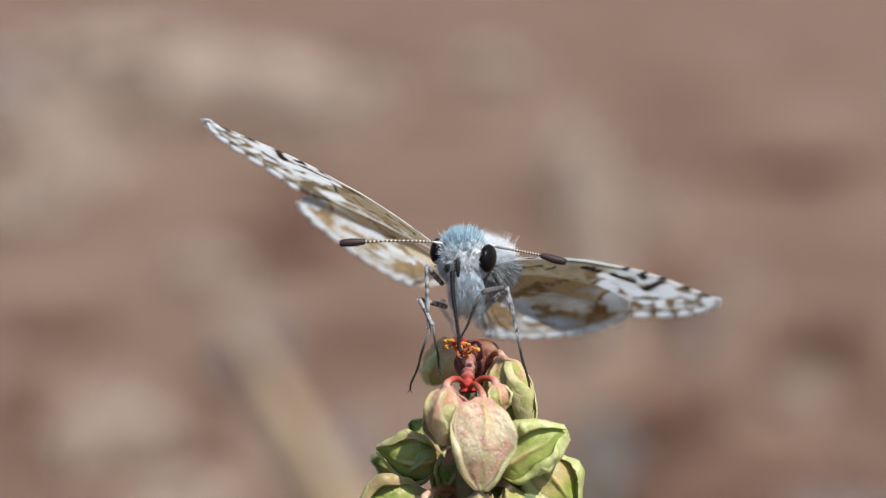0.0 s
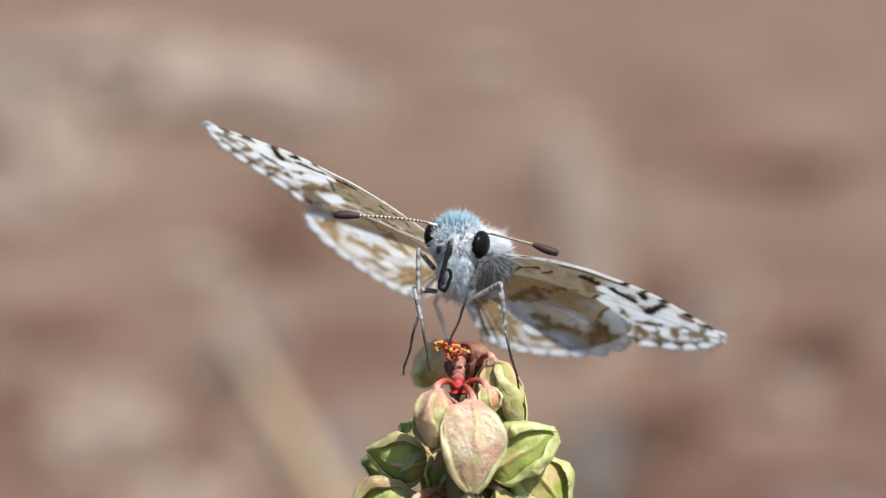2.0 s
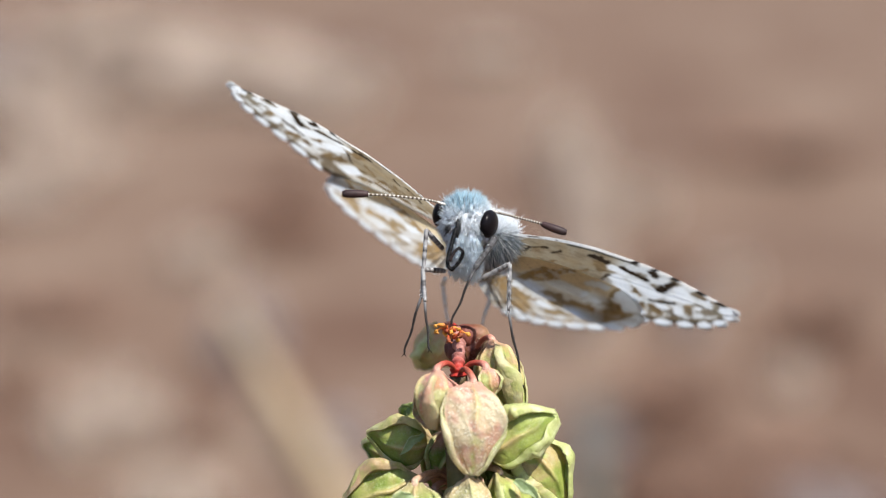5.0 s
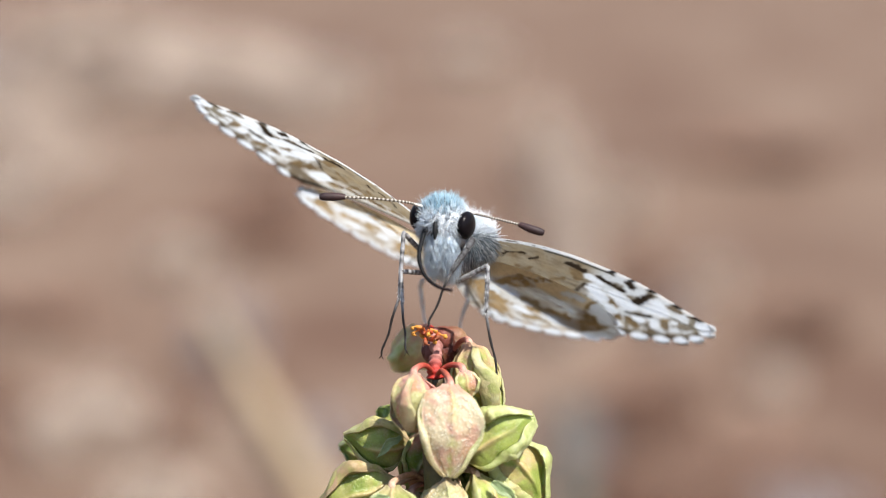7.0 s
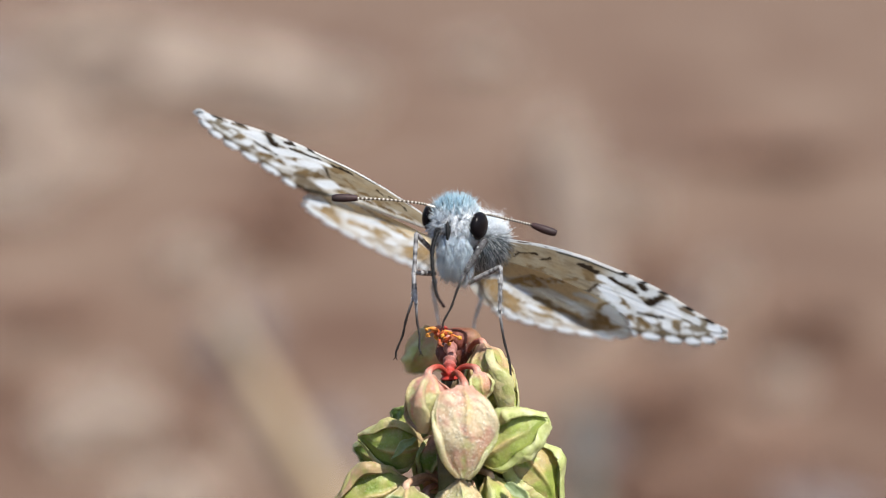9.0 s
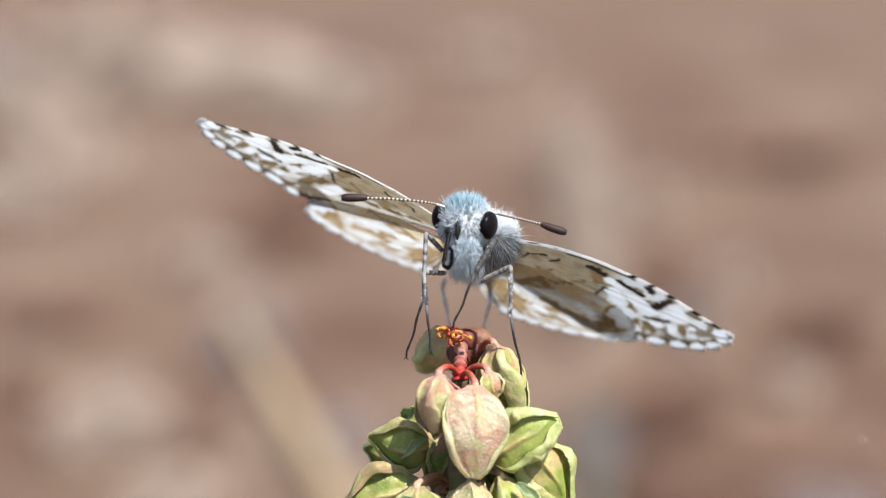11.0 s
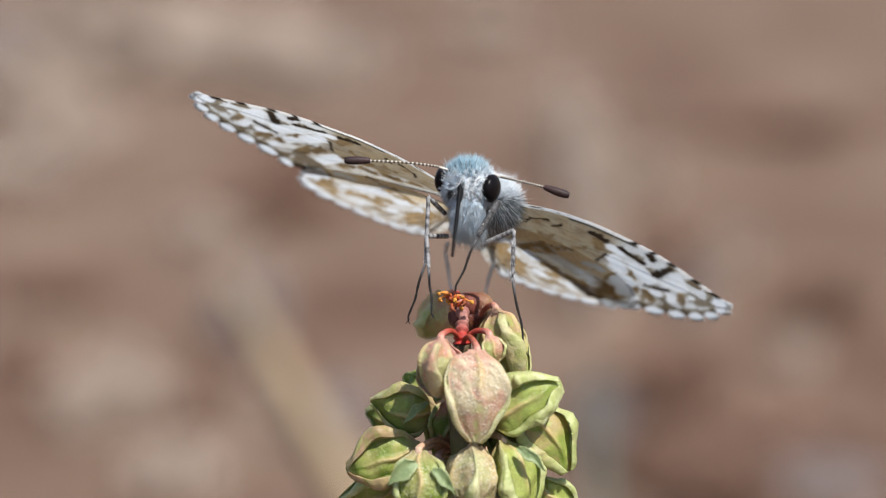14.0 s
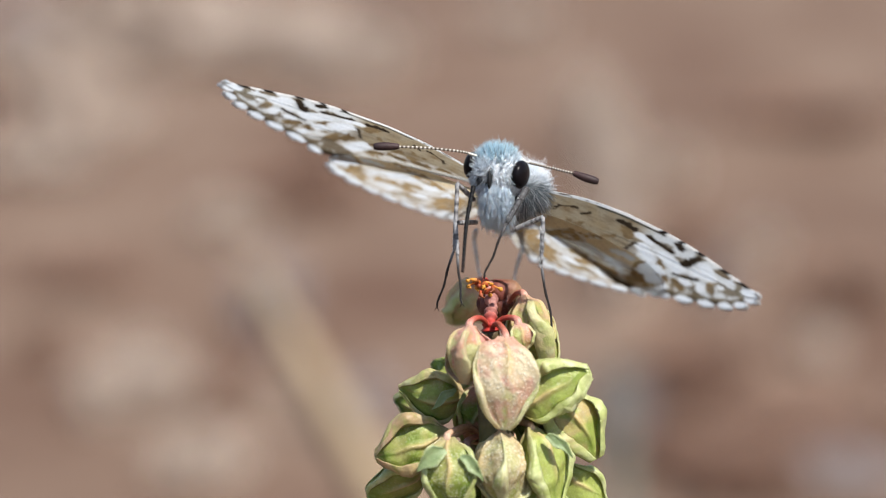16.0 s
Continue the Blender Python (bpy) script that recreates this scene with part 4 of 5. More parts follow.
def under_hind(g, s, c, d, u):
    """Underside of the hindwing: broad white fringe, ochre-brown bands broken by flecks, cream spots."""
    near = noise.noise((s * 1.4, c * 0.9, 14.0))
    fine = noise.noise((s * 4.0, c * 3.0, 18.0))
    rag = noise.noise((s * 9.0, c * 7.0, 28.0))
    broad = noise.noise((s * 0.6, c * 0.6, 34.0))
    if d < (1.10 + 0.15 * near) * (1 - 0.55 * smooth(9.3, 10.2, s) * smooth(6.8, 5.6, c)):
        return lerp(WHITE, TAN, 0.45) if abs(u) > 0.86 and d > 0.25 else lerp(WHITE, BEIGE, 0.06 + 0.15 * max(0.0, fine))
    patch = noise.noise((s * 0.95, c * 1.15, 71.0)) + 0.45 * noise.noise((s * 2.3, c * 2.6, 73.0))
    if d < 1.38 + 0.2 * near + 0.1 * fine and patch < 0.18:
        return lerp(BROWN, OCHRE, min(1.0, max(0.0, 0.6 + fine)))
    a, b = s + 0.22 * near + 0.10 * fine, c + 0.18 * fine + 0.2 * near
    for half, line in HIND_WHITE:
        far = off_line(a, b, line) / half
        if far < 1.0:
            return lerp(WHITE, BEIGE, 0.10 + 0.5 * smooth(0.6, 1.0, far))
    olive = lerp(OCHRE, BROWN, min(0.6, max(0.0, 0.05 + 0.8 * near + 0.8 * fine + 0.25 * smooth(7.5, 9.0, s))))
    cream = lerp(lerp(BEIGE, WHITE, min(1.0, 0.55 + 0.6 * broad)), TAN, 0.35 * max(0.0, rag + fine))
    dun = lerp(lerp(OCHRE, TAUPE, 0.45), BROWN, min(0.7, max(0.0, 0.8 * fine + 0.6 * rag)))
    plain_tone = lerp(cream, dun, smooth(0.02, 0.22, patch + 0.10 * rag - 0.04))
    for half, line in HIND_OCHRE:
        far = off_line(a, b, line) / half
        if far < 1.0:
            return lerp(olive, plain_tone, min(1.0, max(0.0, smooth(0.35, 1.0, far) + 1.8 * max(0.0, rag + 0.6 * fine - 0.05))))
    # the front strip is tan, painted lighter to offset the forewing's shadow
    return lerp(lerp((0.84, 0.73, 0.54), TAN, 0.4 * max(0.0, fine + rag)), plain_tone, smooth(0.4, 1.8, c - (0.35 + 0.30 * s) + 0.4 * near))


def tone_of(tone, layer):
    """The upper side repeats the lower one, paler and greyer to brighten the underside."""
    return lerp(tone, (0.86, 0.88, 0.90), 0.50) if layer else tone


def camber(q, drop, side):
    """How far a wing's sheet is arched away from level, mm; the rear of its left wing is bent up a little, that of its right wing down."""
    bend = (0.0115 if side > 0 else -0.0065) * (q.y + 0.5) ** 2 if drop == 0 else (0.01 if side > 0 else 0.0) * max(q.y - 2.5, 0.0) ** 2
    return bend + 0.39 * math.sin(min(q.x / 15, 1) * math.pi) - 0.030 * q.y - drop + 0.05 * noise.noise((q.x * 0.5, q.y * 0.5, 2.0))


def make_wing(name, outline, first, last, colour, side, drop, label):
    """A thin two-layered wing: scales below and above, scalloped margin between two corners of the outline, raised veins."""
    steps, cells = 14, CELLS[name]
    rim = spline([(s, c, 0) for s, c in outline], steps)
    a1, a2 = int(first * steps), int(last * steps)
    bm, tint = tinted_bm()
    sheets = []
    root = Vector((0.5, 0.1 if name == "forewing" else 0.6, 0))
    notch = 0.62 if name == "forewing" else 0.42
    brink = [rim[min(int(a1 + x * (a2 - a1) / 180), len(rim) - 2)].lerp(rim[min(int(a1 + x * (a2 - a1) / 180), len(rim) - 2) + 1], (a1 + x * (a2 - a1) / 180) % 1.0) for x in range(181)]
    flat = np.array([(p.x, p.y) for p in brink])

    def outward(x):
        d = brink[min(180, x + 3)] - brink[max(0, x - 3)]
        n = Vector((d.y, -d.x, 0)).normalized()
        return n if n.dot(brink[x] - root) > 0 else -n

    def lobe_of(g):
        """From -1 to 1 across a lobe of the margin; the lobe at the tip is open towards the front edge."""
        u = ((g * cells) % 1.0 - 0.5) * 2
        return 0.0 if g * cells < 0.5 else (1.0 if g >= 1 else u)

    marks = [(x * a1 / 120, -0.05) for x in range(120)] + [(a1 + x * (a2 - a1) / 180, x / 180) for x in range(181)]
    marks += [(a2 + (x + 1) * (len(rim) - 1 - a2) / 16, 1.05) for x in range(16)]
    for layer, nr in ((0, 150), (1, 50)):
        grid = []
        for at, g in marks:
            j = min(int(at), len(rim) - 2)
            p = rim[j].lerp(rim[j + 1], at - j)
            if 0 <= g <= 1:
                p = p - outward(round(g * 180)) * (notch * (1 - math.sqrt(max(0.0, 1 - lobe_of(g) ** 2))) + 0.03 * noise.noise((g * 90, side, 5.0)))
            row = []
            for k in range(nr + 1):
                r = k / nr
                q = root + (p - root) * r
                lift = camber(q, drop, side) + 0.010 * math.cos(g * cells * math.tau) * smooth(0.1, 0.6, r) * (1 if 0 < g < 1 else 0)
                v = bm.verts.new((side * q.x, q.y, lift + (0.05 * (1 - r) + 0.012 if layer else 0)))
                gap = np.hypot(flat[:, 0] - q.x, flat[:, 1] - q.y)
                at_edge = int(gap.argmin())
                v[tint] = (*tone_of(colour(g, q.x, q.y, gap[at_edge], lobe_of(at_edge / 180)), layer), 1)
                row.append(v)
            grid.append(row)
        for i in range(len(marks) - 1):
            for k in range(nr):
                quad = (grid[i][k], grid[i + 1][k], grid[i + 1][k + 1], grid[i][k + 1])
                bm.faces.new(quad if (layer == 1) == (side < 0) else quad[::-1])
        sheets.append(grid)
    low, up = sheets
    for i in range(len(marks) - 1):
        quad = (low[i][-1], low[i + 1][-1], up[i + 1][-1], up[i][-1])
        bm.faces.new(quad if side > 0 else quad[::-1])
    wing = part(name, bm, WING, butterfly, label)
    # the fringe: fine white scales past the margin
    rnd = random.Random(len(name) + side)
    bm, tint = tinted_bm()
    for i in range(700):
        g = rnd.random()
        at = a1 + g * (a2 - a1)
        j = min(int(at), len(rim) - 2)
        p = rim[j].lerp(rim[j + 1], at - j)
        lobe = abs(lobe_of(g))
        if lobe > 0.72:
            continue
        n = outward(round(g * 180))
        q = p - n * (notch * (1 - math.sqrt(1 - lobe * lobe)) + 0.12)
        way = n + Vector((rnd.uniform(-.25, .25), rnd.uniform(-.25, .25), rnd.uniform(-.15, .15)))
        hair(bm, tint, Vector((side * q.x, q.y, camber(q, drop, side) + rnd.uniform(-.05, .05))), Vector((side * way.x, way.y, way.z)), 0.26 * rnd.uniform(0.6, 1.2), 0.03, WHITE, Vector((0, 0, -0.1)))
    part("fringe", bm, FUR, wing, "fine white fringe")
    return wing


WINGS = []
for side in (-1, 1):
    WINGS.append((side, make_wing("forewing", FORE, 6, 12, under_fore, side, 0.0, "white and brown checkered forewing with dark veins")))
    WINGS.append((side, make_wing("hindwing", HIND, 3, 12, under_hind, side, 0.30, "cream hindwing banded olive brown with white fringe")))


def fur(name, parent, skin, count, length, width, tone, flow, label, seed, keep=lambda p, n: True, stray=0.3, tuft=0.0):
    """Hairs strewn over an egg given by its matrix, combed along flow and drawn together into tufts; tone(p, n) gives the colour."""
    rnd = random.Random(seed)
    bm, tint = tinted_bm()
    turn = skin.to_3x3().inverted().transposed()
    for made in range(count):
        q = Vector((rnd.gauss(0, 1), rnd.gauss(0, 1), rnd.gauss(0, 1))).normalized()
        p, n = skin @ q, (turn @ q).normalized()
        if not keep(p, n):
            continue
        way = n * 0.8 + Vector(flow(p, n)) + noise.noise_vector(p * 4.5 + Vector((seed, 0, 0))) * tuft
        way += Vector((rnd.uniform(-stray, stray), rnd.uniform(-stray, stray), rnd.uniform(-stray, stray)))
        hair(bm, tint, p - n * 0.05, way, length(p, n) * rnd.uniform(0.6, 1.25) * (1.45 if rnd.random() < 0.06 else 1), width * rnd.uniform(0.7, 1.2),
             tone(p, n, rnd), Vector(flow(p, n)) * 0.25 + Vector((rnd.uniform(-.12, .12),) * 3))
    return part(name, bm, FUR, parent, label)


def egg_at(place, rx, ry, rz, turn=None):
    """An egg's matrix, from a place and half sizes (mm) along the plant's axes, put into the butterfly's space."""
    m = Matrix.Translation(Vector(place)) @ (turn or Matrix()) @ Matrix.Diagonal((rx, ry, rz, 1))
    s = Matrix.Diagonal((1 / MM, 1 / MM, 1 / MM, 1)) @ TO_BODY @ Matrix.Diagonal((MM, MM, MM, 1))
    return s @ m


def grey(base, spread):
    return lambda q: lerp(base, (base[0] * 0.6,) * 3, spread * (0.5 + 0.5 * noise.noise(q * 5)))


UP, DOWN, RIGHT, NEAR = vec_in((0, 0, 1)), vec_in((0, 0, -1)), vec_in((1, 0, 0)), vec_in((0, -1, 0))
HEAD_AT = (0.30, 0.50, 7.75)
EYES = ((1.53, 0.00, 7.70), (-0.99, 0.80, 8.20))
HEAD_TURN = Matrix.Rotation(radians(9), 4, "Y") @ Matrix.Rotation(radians(-14), 4, "Z")

# head, thorax and abdomen
bm, tint = tinted_bm()
skull = egg_at(HEAD_AT, 1.30, 1.25, 1.25, HEAD_TURN)
egg(bm, tint, skull, grey((0.72, 0.76, 0.80), 0.4))
head = part("head", bm, HIDE, butterfly, "blue-grey furry head")
bm, tint = tinted_bm()
chest = egg_at((1.40, 3.40, 6.98), 1.52, 2.4, 1.06)
egg(bm, tint, chest, grey((0.24, 0.26, 0.28), 0.4))
thorax = part("thorax", bm, HIDE, butterfly, "white furry thorax")
bm, tint = tinted_bm()
tail = egg_at((1.18, 8.00, 6.64), 1.1, 5.0, 1.05)
egg(bm, tint, tail, lambda q: lerp((0.70, 0.66, 0.55), (0.45, 0.38, 0.28), 0.5 + 0.5 * math.sin(q.y * 24)))
part("abdomen", bm, HIDE, butterfly, "cream ringed abdomen")


def head_tone(p, n, rnd):
    high = smooth(0.30, 0.66, n.dot(UP) + rnd.uniform(-0.15, 0.15) - 0.25 * abs(n.dot(RIGHT) + 0.05))
    fleck = noise.noise(p * 5.5 + Vector((7, 0, 0)))
    white = lerp((0.80, 0.88, 0.95), (0.96, 0.98, 1.0), rnd.random())
    slit = REST.to_3x3() @ (p - inb((-0.10, -0.80, 7.40)))
    # dark flecks, clumped so that they also paint the shaded gaps between tufts
    if rnd.random() < 0.04 + 0.50 * smooth(0.15, 0.45, fleck):
        white = lerp((0.10, 0.11, 0.12), (0.34, 0.37, 0.40), rnd.random())
    if (abs(slit.x) < 0.15 and -0.50 < slit.z < 0.65 and slit.y < 0.8) or (abs(slit.x + 0.45) < 0.14 and abs(slit.z - 0.05) < 0.2):
        white = (0.05, 0.05, 0.055)
    blue = lerp((0.36, 0.58, 0.71), (0.70, 0.85, 0.91), rnd.random())
    if rnd.random() < 0.10:
        blue = (0.06, 0.08, 0.10)
    return lerp(white, blue, high)


fur("fur", head, skull, 8500, lambda p, n: 0.30 + 0.20 * smooth(0.1, 0.8, n.dot(UP)), 0.014, head_tone,
    lambda p, n: UP * 0.60 * n.dot(UP) + DOWN * 0.30 * max(0, -n.dot(UP) + 0.3), "blue and white hairs", 1, lambda p, n: min((p - inb(e)).length for e in EYES) > 0.68, tuft=0.75)


def chest_tone(p, n, rnd):
    pale = lerp((0.76, 0.83, 0.90), (0.95, 0.97, 0.98), rnd.random())
    dark = lerp((0.08, 0.10, 0.12), (0.24, 0.29, 0.33), rnd.random())
    # dark fur lower down, which also paints in the shade under the eye
    return lerp(pale, dark, (0.95 if rnd.random() < 0.62 else 0.15) * smooth(0.55, 0.20, n.dot(UP)))


fur("fur", thorax, chest, 7500, lambda p, n: 0.72, 0.015, chest_tone, lambda p, n: DOWN * 0.5 * smooth(0.6, 0.0, n.dot(UP)) + UP * 0.25 * smooth(0.2, 0.8, n.dot(UP)) + NEAR * 0.1, "long white and grey hairs", 2, tuft=0.6)

# palps: a brush of blue-white scales under the face
for place, seed in (((0.03, -0.20, 6.51), 3), ((0.61, -0.20, 6.33), 4)):
    bm, tint = tinted_bm()
    m = egg_at(place, 0.44, 0.58, 1.10)
    egg(bm, tint, m, grey((0.90, 0.93, 0.97), 0.1))
    palp = part("palp", bm, HIDE, butterfly, "blue-white bristly palp")
    fur("fur", palp, m, 5200, lambda p, n: 0.58, 0.0105, lambda p, n, rnd: lerp((0.78, 0.90, 1.0), (0.94, 0.98, 1.0), rnd.random()) if rnd.random() > 0.02 else (0.30, 0.34, 0.40),
        lambda p, n: DOWN * 1.4 + NEAR * 0.10, "fine hairs", seed, stray=0.20, tuft=0.35)

# the cleft between the palps, where the tongue is fixed
bm, tint = tinted_bm()
egg(bm, tint, egg_at((-0.10, -1.02, 7.42), 0.115, 0.16, 0.50), lambda q: (0.008, 0.008, 0.009), 10, 12)
part("proboscis_base", bm, HIDE, butterfly, "black cleft of the mouth")

# eyes
for place, rx, ry, rz, yaw in ((EYES[0], 0.42, 0.88, 0.74, -20), (EYES[1], 0.40, 0.82, 0.70, -12)):
    bm, tint = tinted_bm()
    egg(bm, tint, egg_at(place, rx, ry, rz, Matrix.Rotation(radians(8), 4, "Y") @ Matrix.Rotation(radians(yaw), 4, "Z")), lambda q: (0.01, 0.01, 0.01), 20, 28)
    part("eye", bm, EYE, butterfly, "glossy black compound eye")


# antennae: a banded thread with a brown club
def make_antenna(points, club):
    bm, tint = tinted_bm()
    line = [inb(p) for p in spline(points, 24)]
    tube(bm, tint, line, lambda k: 0.066 - 0.010 * math.sin(k * 170), lambda k: (0.74, 0.71, 0.64) if k < 0.20 or math.sin(k * 150) > 0.2 else lerp(DARK, BROWN, 0.3), 8)
    thread = part("antenna", bm, HIDE, butterfly, "black and white ringed antenna")
    bm, tint = tinted_bm()
    tube(bm, tint, [inb(p) for p in spline(club, 8)], lambda k: 0.09 + 0.125 * math.sin(math.pi * min(1, 0.12 + 0.62 * k)) * (1 if k < 0.93 else 0.7),
         lambda k: lerp((0.050, 0.024, 0.024), (0.028, 0.015, 0.016), k), 10)
    part("club", bm, HIDE, thread, "dark brown club")


make_antenna([(-0.76, -0.20, 8.67), (-1.52, -0.70, 8.86), (-3.12, -0.90, 9.03), (-4.84, -1.00, 9.11)], [(-4.72, -1.00, 9.11), (-5.36, -1.00, 9.12), (-6.06, -1.00, 9.11)])
make_antenna([(1.65, 0.20, 8.39), (2.28, -0.20, 8.23), (3.29, -0.50, 7.99), (4.36, -0.70, 7.72)], [(4.25, -0.70, 7.75), (4.88, -0.80, 7.51), (5.52, -0.80, 7.31)])

# legs: hip, knee, ankle, foot in the plant's space
LEGS = [
    ((-0.87, 1.20, 6.41), (-1.73, -0.20, 7.24), (-1.90, -0.80, 3.82), (-2.78, -0.20, 0.86)),
    ((-0.75, 1.00, 5.23), (-1.84, -0.60, 5.22), (-1.73, -1.00, 3.53), (-1.50, -1.20, 1.09)),
    ((1.84, -0.20, 6.97), (1.48, -0.80, 6.38), (0.80, -1.20, 5.21), (-0.36, -1.00, 2.42)),
    ((0.99, 0.80, 4.75), (2.69, -0.20, 5.51), (2.60, -0.40, 3.08), (3.34, 0.00, -0.87)),
    ((-0.69, 7.00, 4.86), (-0.80, 9.00, 4.40), (-0.61, 9.50, 3.21), (-0.39, 9.00, 1.77)),
    ((1.84, 7.00, 4.86), (2.08, 9.00, 4.40), (1.59, 9.50, 2.83), (1.33, 9.00, 1.43)),
]
GREY_LEG, DARK_LEG = (0.34, 0.34, 0.35), (0.022, 0.018, 0.017)


def make_leg(spots, n):
    """Femur as the part, tibia and tarsus under it; each has its origin at its joint."""
    hip, knee, ankle, foot = (inb(p) for p in spots)
    rnd = random.Random(50 + n)
    pieces = []
    for name, a, b, r0, r1, tone, bristle in (("leg", hip, knee, 0.125, 0.105, GREY_LEG, 0.20), ("tibia", knee, ankle, 0.105, 0.08, GREY_LEG, 0.34 if n == 3 else 0.22),
                                              ("tarsus", ankle, foot, 0.064, 0.042, DARK_LEG, 0.10)):
        if n == 2 and name != "tarsus":
            r0, r1, tone = r0 * 1.5, r1 * 1.5, (0.085, 0.085, 0.09)
        if n > 3:
            tone = (0.62, 0.63, 0.65)
        bm, tint = tinted_bm()
        d = b - a
        bow = d.cross(NEAR).normalized() * d.length
        if name == "tarsus":
            line = spline([a, a + d * 0.34 + bow * 0.012, a + d * 0.62 - bow * 0.006, b - d * 0.10 + bow * 0.020, b], 8)
        else:
            line = spline([a, a + d * 0.5, b], 8)
        tube(bm, tint, line, lambda k: r0 + (r1 - r0) * k + (0.012 * abs(math.sin(k * 16)) if name == "tarsus" else 0.02 * math.sin(k * math.pi)),
             lambda k: lerp(tone, DARK, (0.85 if n < 4 else 0.2) * smooth(-0.05, 0.25, noise.noise((k * 14, n * 3.3, r0 * 40)))) if name != "tarsus" else lerp(tone, GREY_LEG, 0.6 * smooth(0.22, 0, k)), 8)
        for i in range((200 if n == 2 else 260 if n == 3 else 130) if name != "tarsus" else 26):
            k = rnd.random()
            o = Vector((rnd.gauss(0, 1), rnd.gauss(0, 1), rnd.gauss(0, 1))).normalized()
            hair(bm, tint, a + d * k + o * r1 * 0.8, o * 0.5 + d.normalized(), bristle * rnd.uniform(0.5, 1.2), 0.016 if n == 2 else 0.011,
                 lerp(tone, WHITE if rnd.random() < 0.55 else DARK, rnd.random() if name != "tarsus" else 0.1), Vector((0, 0, 0)))
        if name == "tarsus":
            hair(bm, tint, b, d.normalized() + RIGHT * 0.8, 0.22, 0.03, DARK, DOWN * 0.3)
            hair(bm, tint, b, d.normalized() - RIGHT * 0.8, 0.22, 0.03, DARK, DOWN * 0.3)
        pieces.append(part(name, bm, HIDE, pieces[0] if pieces else butterfly, "thin grey hairy leg" if name == "leg" else "", at=a))
    for p in pieces[1:]:
        p.matrix_basis = pieces[0].matrix_basis.inverted() @ p.matrix_basis
    return pieces


LEG_PARTS = [make_leg(s, i) for i, s in enumerate(LEGS)]

# proboscis: a chain of short stiff pieces, rolled up or let down
HORN = tinted("black_horn", 0.5, 0.12, 0.2, 7000.0, 0.3, 0.00003)
SLIT, TONGUE_LINKS, TONGUE_STEP = (-0.10, -1.25, 7.39), 16, 0.29
TONGUE_PARTS = []
for i in range(TONGUE_LINKS):
    bm, tint = tinted_bm()
    k = i / TONGUE_LINKS
    tube(bm, tint, [Vector((0, 0, -z * TONGUE_STEP)) for z in (-0.10, 0.2, 0.5, 0.8, 1.10)], lambda q: 0.122 - 0.045 * k, lambda q: lerp((0.008, 0.008, 0.009), (0.020, 0.010, 0.009), smooth(0.7, 1, k)), 8)
    TONGUE_PARTS.append(part("proboscis" if i == 0 else "proboscis_link", bm, HORN, butterfly if i == 0 else TONGUE_PARTS[0], "thin black tongue" if i == 0 else ""))

# shapes of the tongue: offsets from the slit of the face in 0.03 mm, to the right and down; what is left of its length leans to the viewer
TUCKED = ((-10, 5), (-12, 40), (-10, 80), (-8, 135))
COIL = ((-1, 0), (-10, 35), (-16, 62), (-8, 70), (3, 42), (-4, 30), (-10, 45), (-9, 60))
STRAIGHT = ((-17, 2), (-26, 30), (-30, 64), (-30, 140))
TONGUE = [(0.0, TUCKED), (1.5, TUCKED), (1.8, COIL), (2.05, COIL), (2.4, STRAIGHT), (3.2, STRAIGHT), (4.2, ((-20, 5), (-26, 40), (-12, 95), (10, 95))), (5.2, COIL), (5.55, COIL),
          (5.85, ((-5, 8), (-25, 50), (-30, 140))), (6.2, ((-7, 8), (-22, 45), (-25, 90), (-12, 125))), (6.5, ((-10, 8), (-24, 45), (-17, 75), (8, 88), (30, 88))),
          (7.0, ((-20, 6), (-28, 45), (-18, 78), (5, 98), (28, 104))), (7.5, ((-20, 8), (-24, 50), (-12, 92), (14, 106))), (8.0, ((-20, 8), (-23, 65), (-14, 112), (0, 130))),
          (8.5, ((-18, 0), (-27, 25), (-28, 70), (-28, 140))), (9.7, ((-18, 4), (-26, 45), (-10, 95), (12, 100))), (10.7, ((-14, 4), (-22, 40), (-24, 62), (-14, 62), (-12, 35), (-20, 28), (-22, 50))),
          (11.02, ((-14, 4), (-22, 40), (-24, 62), (-14, 62), (-12, 35), (-20, 28), (-22, 50))), (11.25, ((-18, 12), (-25, 60), (-25, 130))), (11.5, ((-19, 14), (-23, 48), (-13, 68), (8, 88))),
          (11.8, ((-20, 5), (-16, 40), (7, 78), (34, 104))), (12.0, ((-14, 4), (-22, 40), (-15, 86), (-6, 84), (4, 58))), (12.3, ((-3, 6), (-10, -20), (-28, 20), (-20, 68), (5, 60))),
          (12.55, ((-16, 4), (-24, 50), (-22, 140))), (12.8, ((-22, 12), (-20, 50), (-5, 78), (28, 94))), (13.0, ((-7, 2), (-22, 37), (-24, 80), (-13, 88), (-4, 46))),
          (13.3, ((-8, 2), (-24, 40), (-30, 140))), (13.5, ((-18, 4), (-36, 35), (-32, 70), (-10, 104), (4, 114))), (14.0, ((0, -12), (-15, 108))), (14.6, ((0, -12), (-20, 102))),
          (15.0, ((0, -8), (-26, 90))), (15.5, ((-11, 4), (-28, 45), (-36, 95), (-30, 126), (-18, 110))), (16.0, ((-28, 12), (-40, 75), (-47, 160)))]


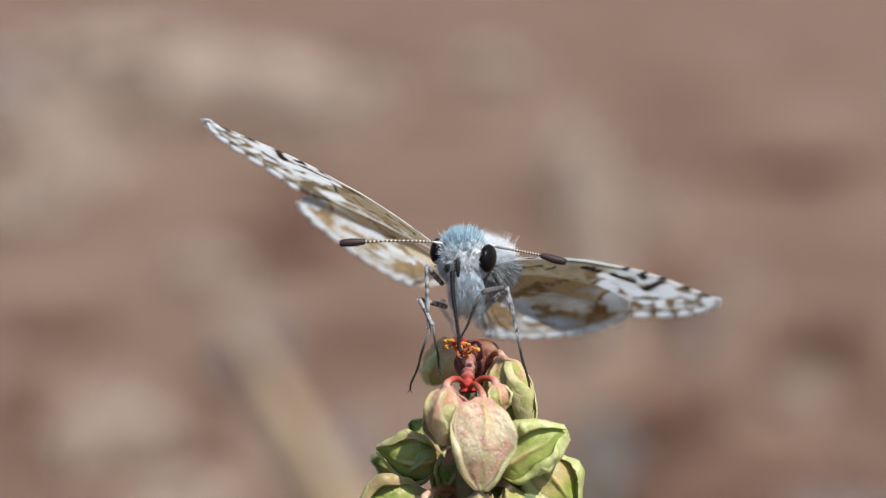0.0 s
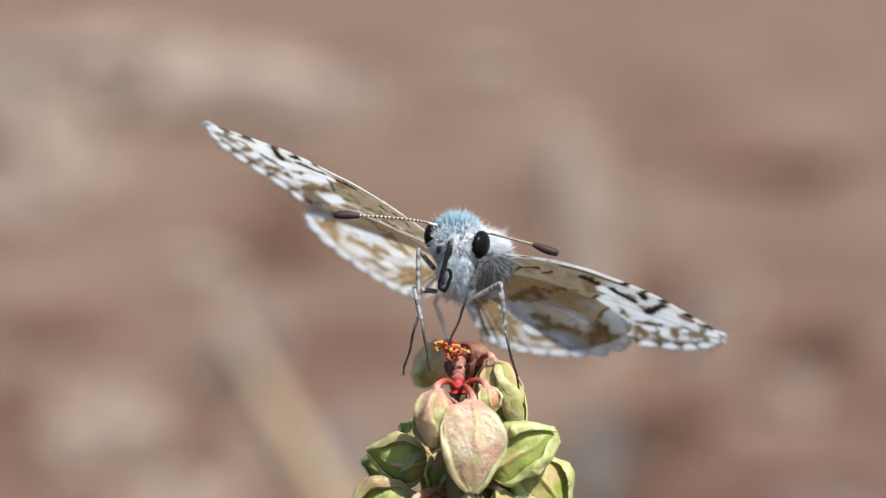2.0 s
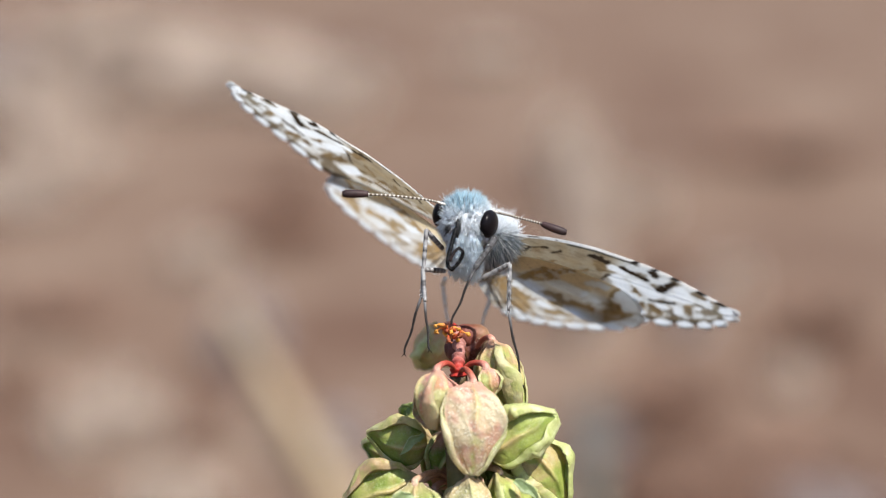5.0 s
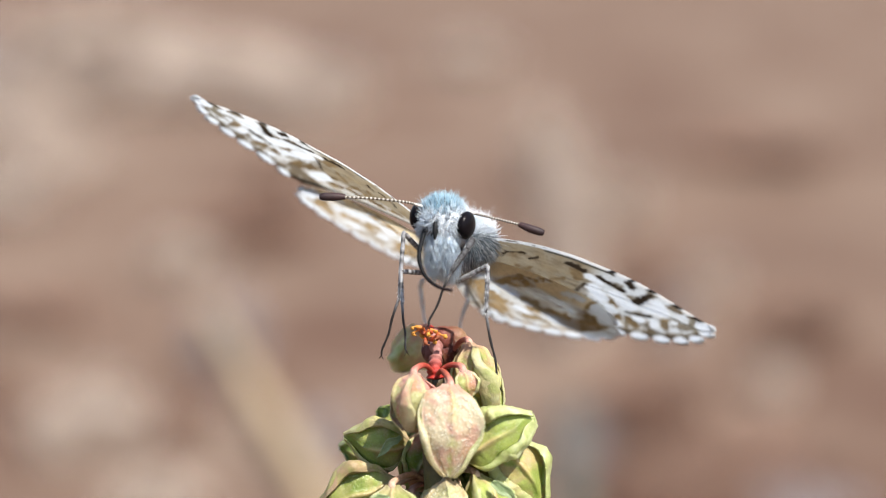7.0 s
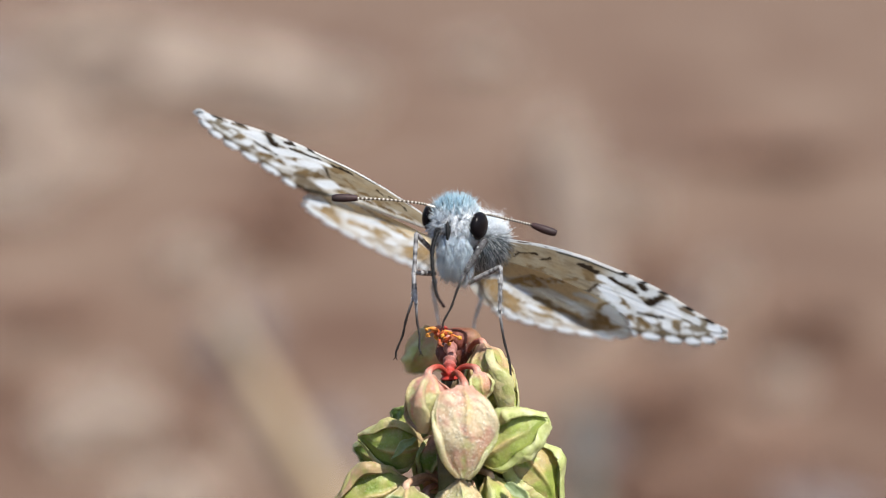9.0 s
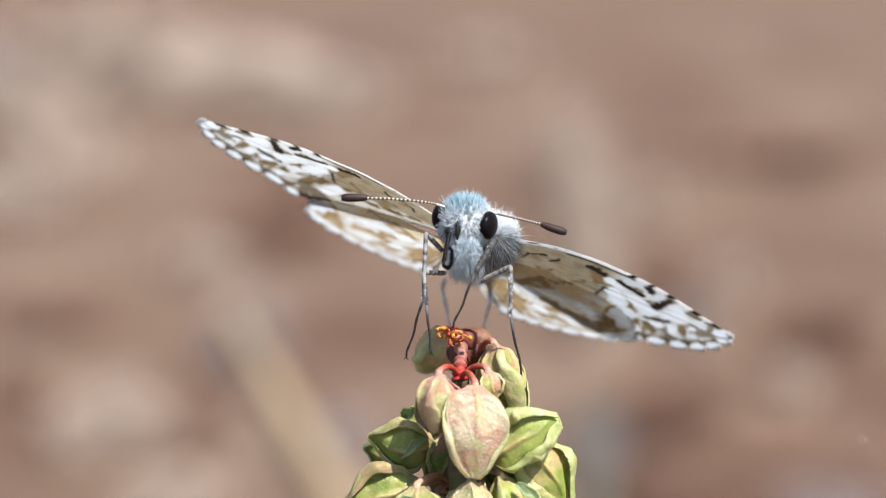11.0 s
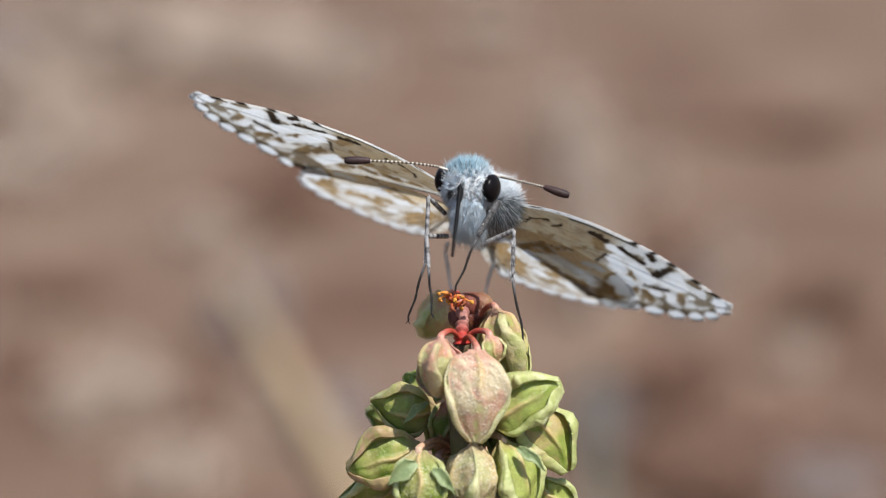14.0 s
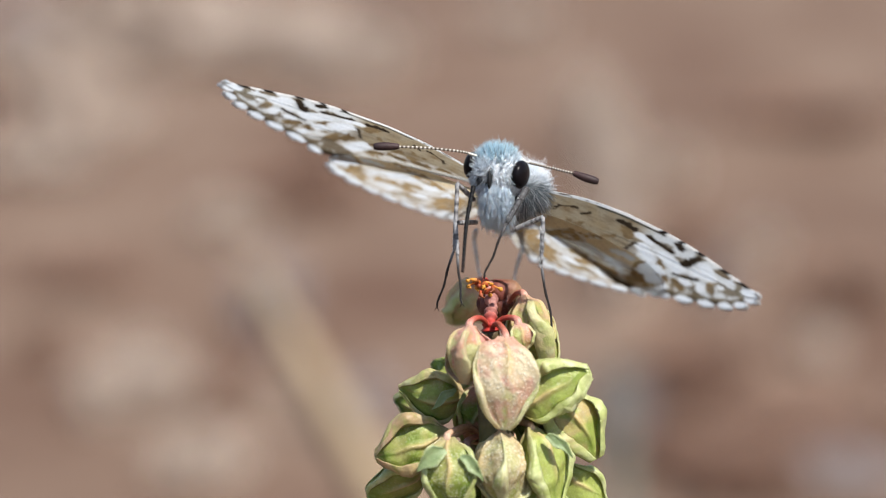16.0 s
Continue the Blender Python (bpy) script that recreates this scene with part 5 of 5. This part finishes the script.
def tongue_shape(points):
    """Start, heading of each link (turning on along the chain) and lean to the viewer, for one shape."""
    line = spline([Vector((x, 0, -z)) * 0.0293 for x, z in points], 12)
    long = sum((q - p).length for p, q in zip(line, line[1:]))
    share = min(1.0, long / (TONGUE_LINKS * TONGUE_STEP))
    heads, last = [], None
    for i in range(TONGUE_LINKS):
        ends, run = [], 0.0
        for want in (i / TONGUE_LINKS, (i + 1) / TONGUE_LINKS):
            want, run = want * min(long, TONGUE_LINKS * TONGUE_STEP), 0.0
            for p, q in zip(line, line[1:]):
                step = (q - p).length
                if run + step >= want - 1e-9:
                    break
                run += step
            ends.append(p.lerp(q, min(1, (want - run) / step)))
        d = ends[1] - ends[0]
        a = math.atan2(d.x, -d.z)
        if last is not None:
            a = last + (a - last + math.pi) % math.tau - math.pi
        heads.append(a)
        last = a
    return [line[0].x, line[0].z, math.acos(share)] + heads


TONGUE_ROWS = [(t, *tongue_shape(points)) for t, points in TONGUE]


def tongue_chain(t):
    """Poses of the links in the butterfly's space."""
    x, z, lean, *heads = between(TONGUE_ROWS, t)
    p, out = Vector(SLIT) + Vector((x, 0, z)), []
    for a in heads:
        flat = Vector((math.sin(a), 0, -math.cos(a)))
        way = flat * math.cos(lean) + Vector((0, -math.sin(lean), 0))
        side = Vector((math.cos(a), 0, math.sin(a)))
        m = Matrix((side, side.cross(way), -way)).transposed().to_4x4()
        out.append(TO_BODY @ Matrix.Translation(p * MM) @ m)
        p = p + way * TONGUE_STEP
    return out


def leg_chain(n, body, t):
    """Poses of femur, tibia and tarsus in the butterfly's space while the foot holds its place on the pods."""
    hip, knee, ankle, foot = (Vector(p) * MM for p in LEGS[n])
    back = body.inverted()
    rest = [TO_BODY @ p for p in (hip, knee, ankle, foot)]
    shift = Vector((0, 0, 0))
    if n == 0:
        shift = Vector((-0.05, 0, -0.62)) * MM * (1 - smooth(0.45, 1.0, t))
    l1, l2 = (knee - hip).length, (ankle - knee).length
    a, foot_now = body @ rest[0], foot + shift
    c = ankle + shift + (body @ rest[2] - ankle) * 0.35
    gap = c - a
    reach = min(gap.length, (l1 + l2) * 0.998)
    u = gap.normalized()
    along = (l1 * l1 - l2 * l2 + reach * reach) / (2 * reach)
    side = (body @ rest[1] - a)
    side = (side - u * side.dot(u)).normalized()
    k = a + u * along + side * math.sqrt(max(l1 * l1 - along * along, 0))
    c = a + u * reach
    now = [back @ p for p in (a, k, c, foot_now)]
    out = []
    for i in range(3):
        turn = (rest[i + 1] - rest[i]).rotation_difference(now[i + 1] - now[i]).to_matrix().to_4x4()
        out.append(Matrix.Translation(now[i]) @ turn)
    return [out[0], out[0].inverted() @ out[1], out[0].inverted() @ out[2]]


# ---------------------------------------------------------------- what moves
def motions():
    steps = [i * 0.1 for i in range(161)]
    poses = {t: body_pose(*between(BODY, t)) for t in steps}
    some = [t for i, t in enumerate(steps) if i % 2 == 0 or i == 160]
    walk(butterfly, [(t, PLANT @ poses[t]) for t in some])
    for i, (side, wing) in enumerate(WINGS):
        rows = []
        for t in some:
            fore, more = between(FLAP, t), between(TRAIL, t)
            up, sweep, twist = [p + (q if i % 2 else 0) for p, q in list(zip(fore, more))[0 if side < 0 else 3:][:3]]
            rows.append((t, pose(0, 0, 0, 0, -side * up, 0) @ pose(0, 0, 0, 0, 0, side * sweep) @ pose(0, 0, 0, twist, 0, 0)))
        walk(wing, rows)
    for n, pieces in enumerate(LEG_PARTS):
        chains = [(t, leg_chain(n, poses[t], t)) for t in some]
        for i, piece in enumerate(pieces):
            walk(piece, [(t, c[i]) for t, c in chains])
    chains = [(i * 0.05, tongue_chain(i * 0.05)) for i in range(321)]
    for i, link in enumerate(TONGUE_PARTS):
        walk(link, [(t, c[i] if i == 0 else c[0].inverted() @ c[i]) for t, c in chains])


motions()
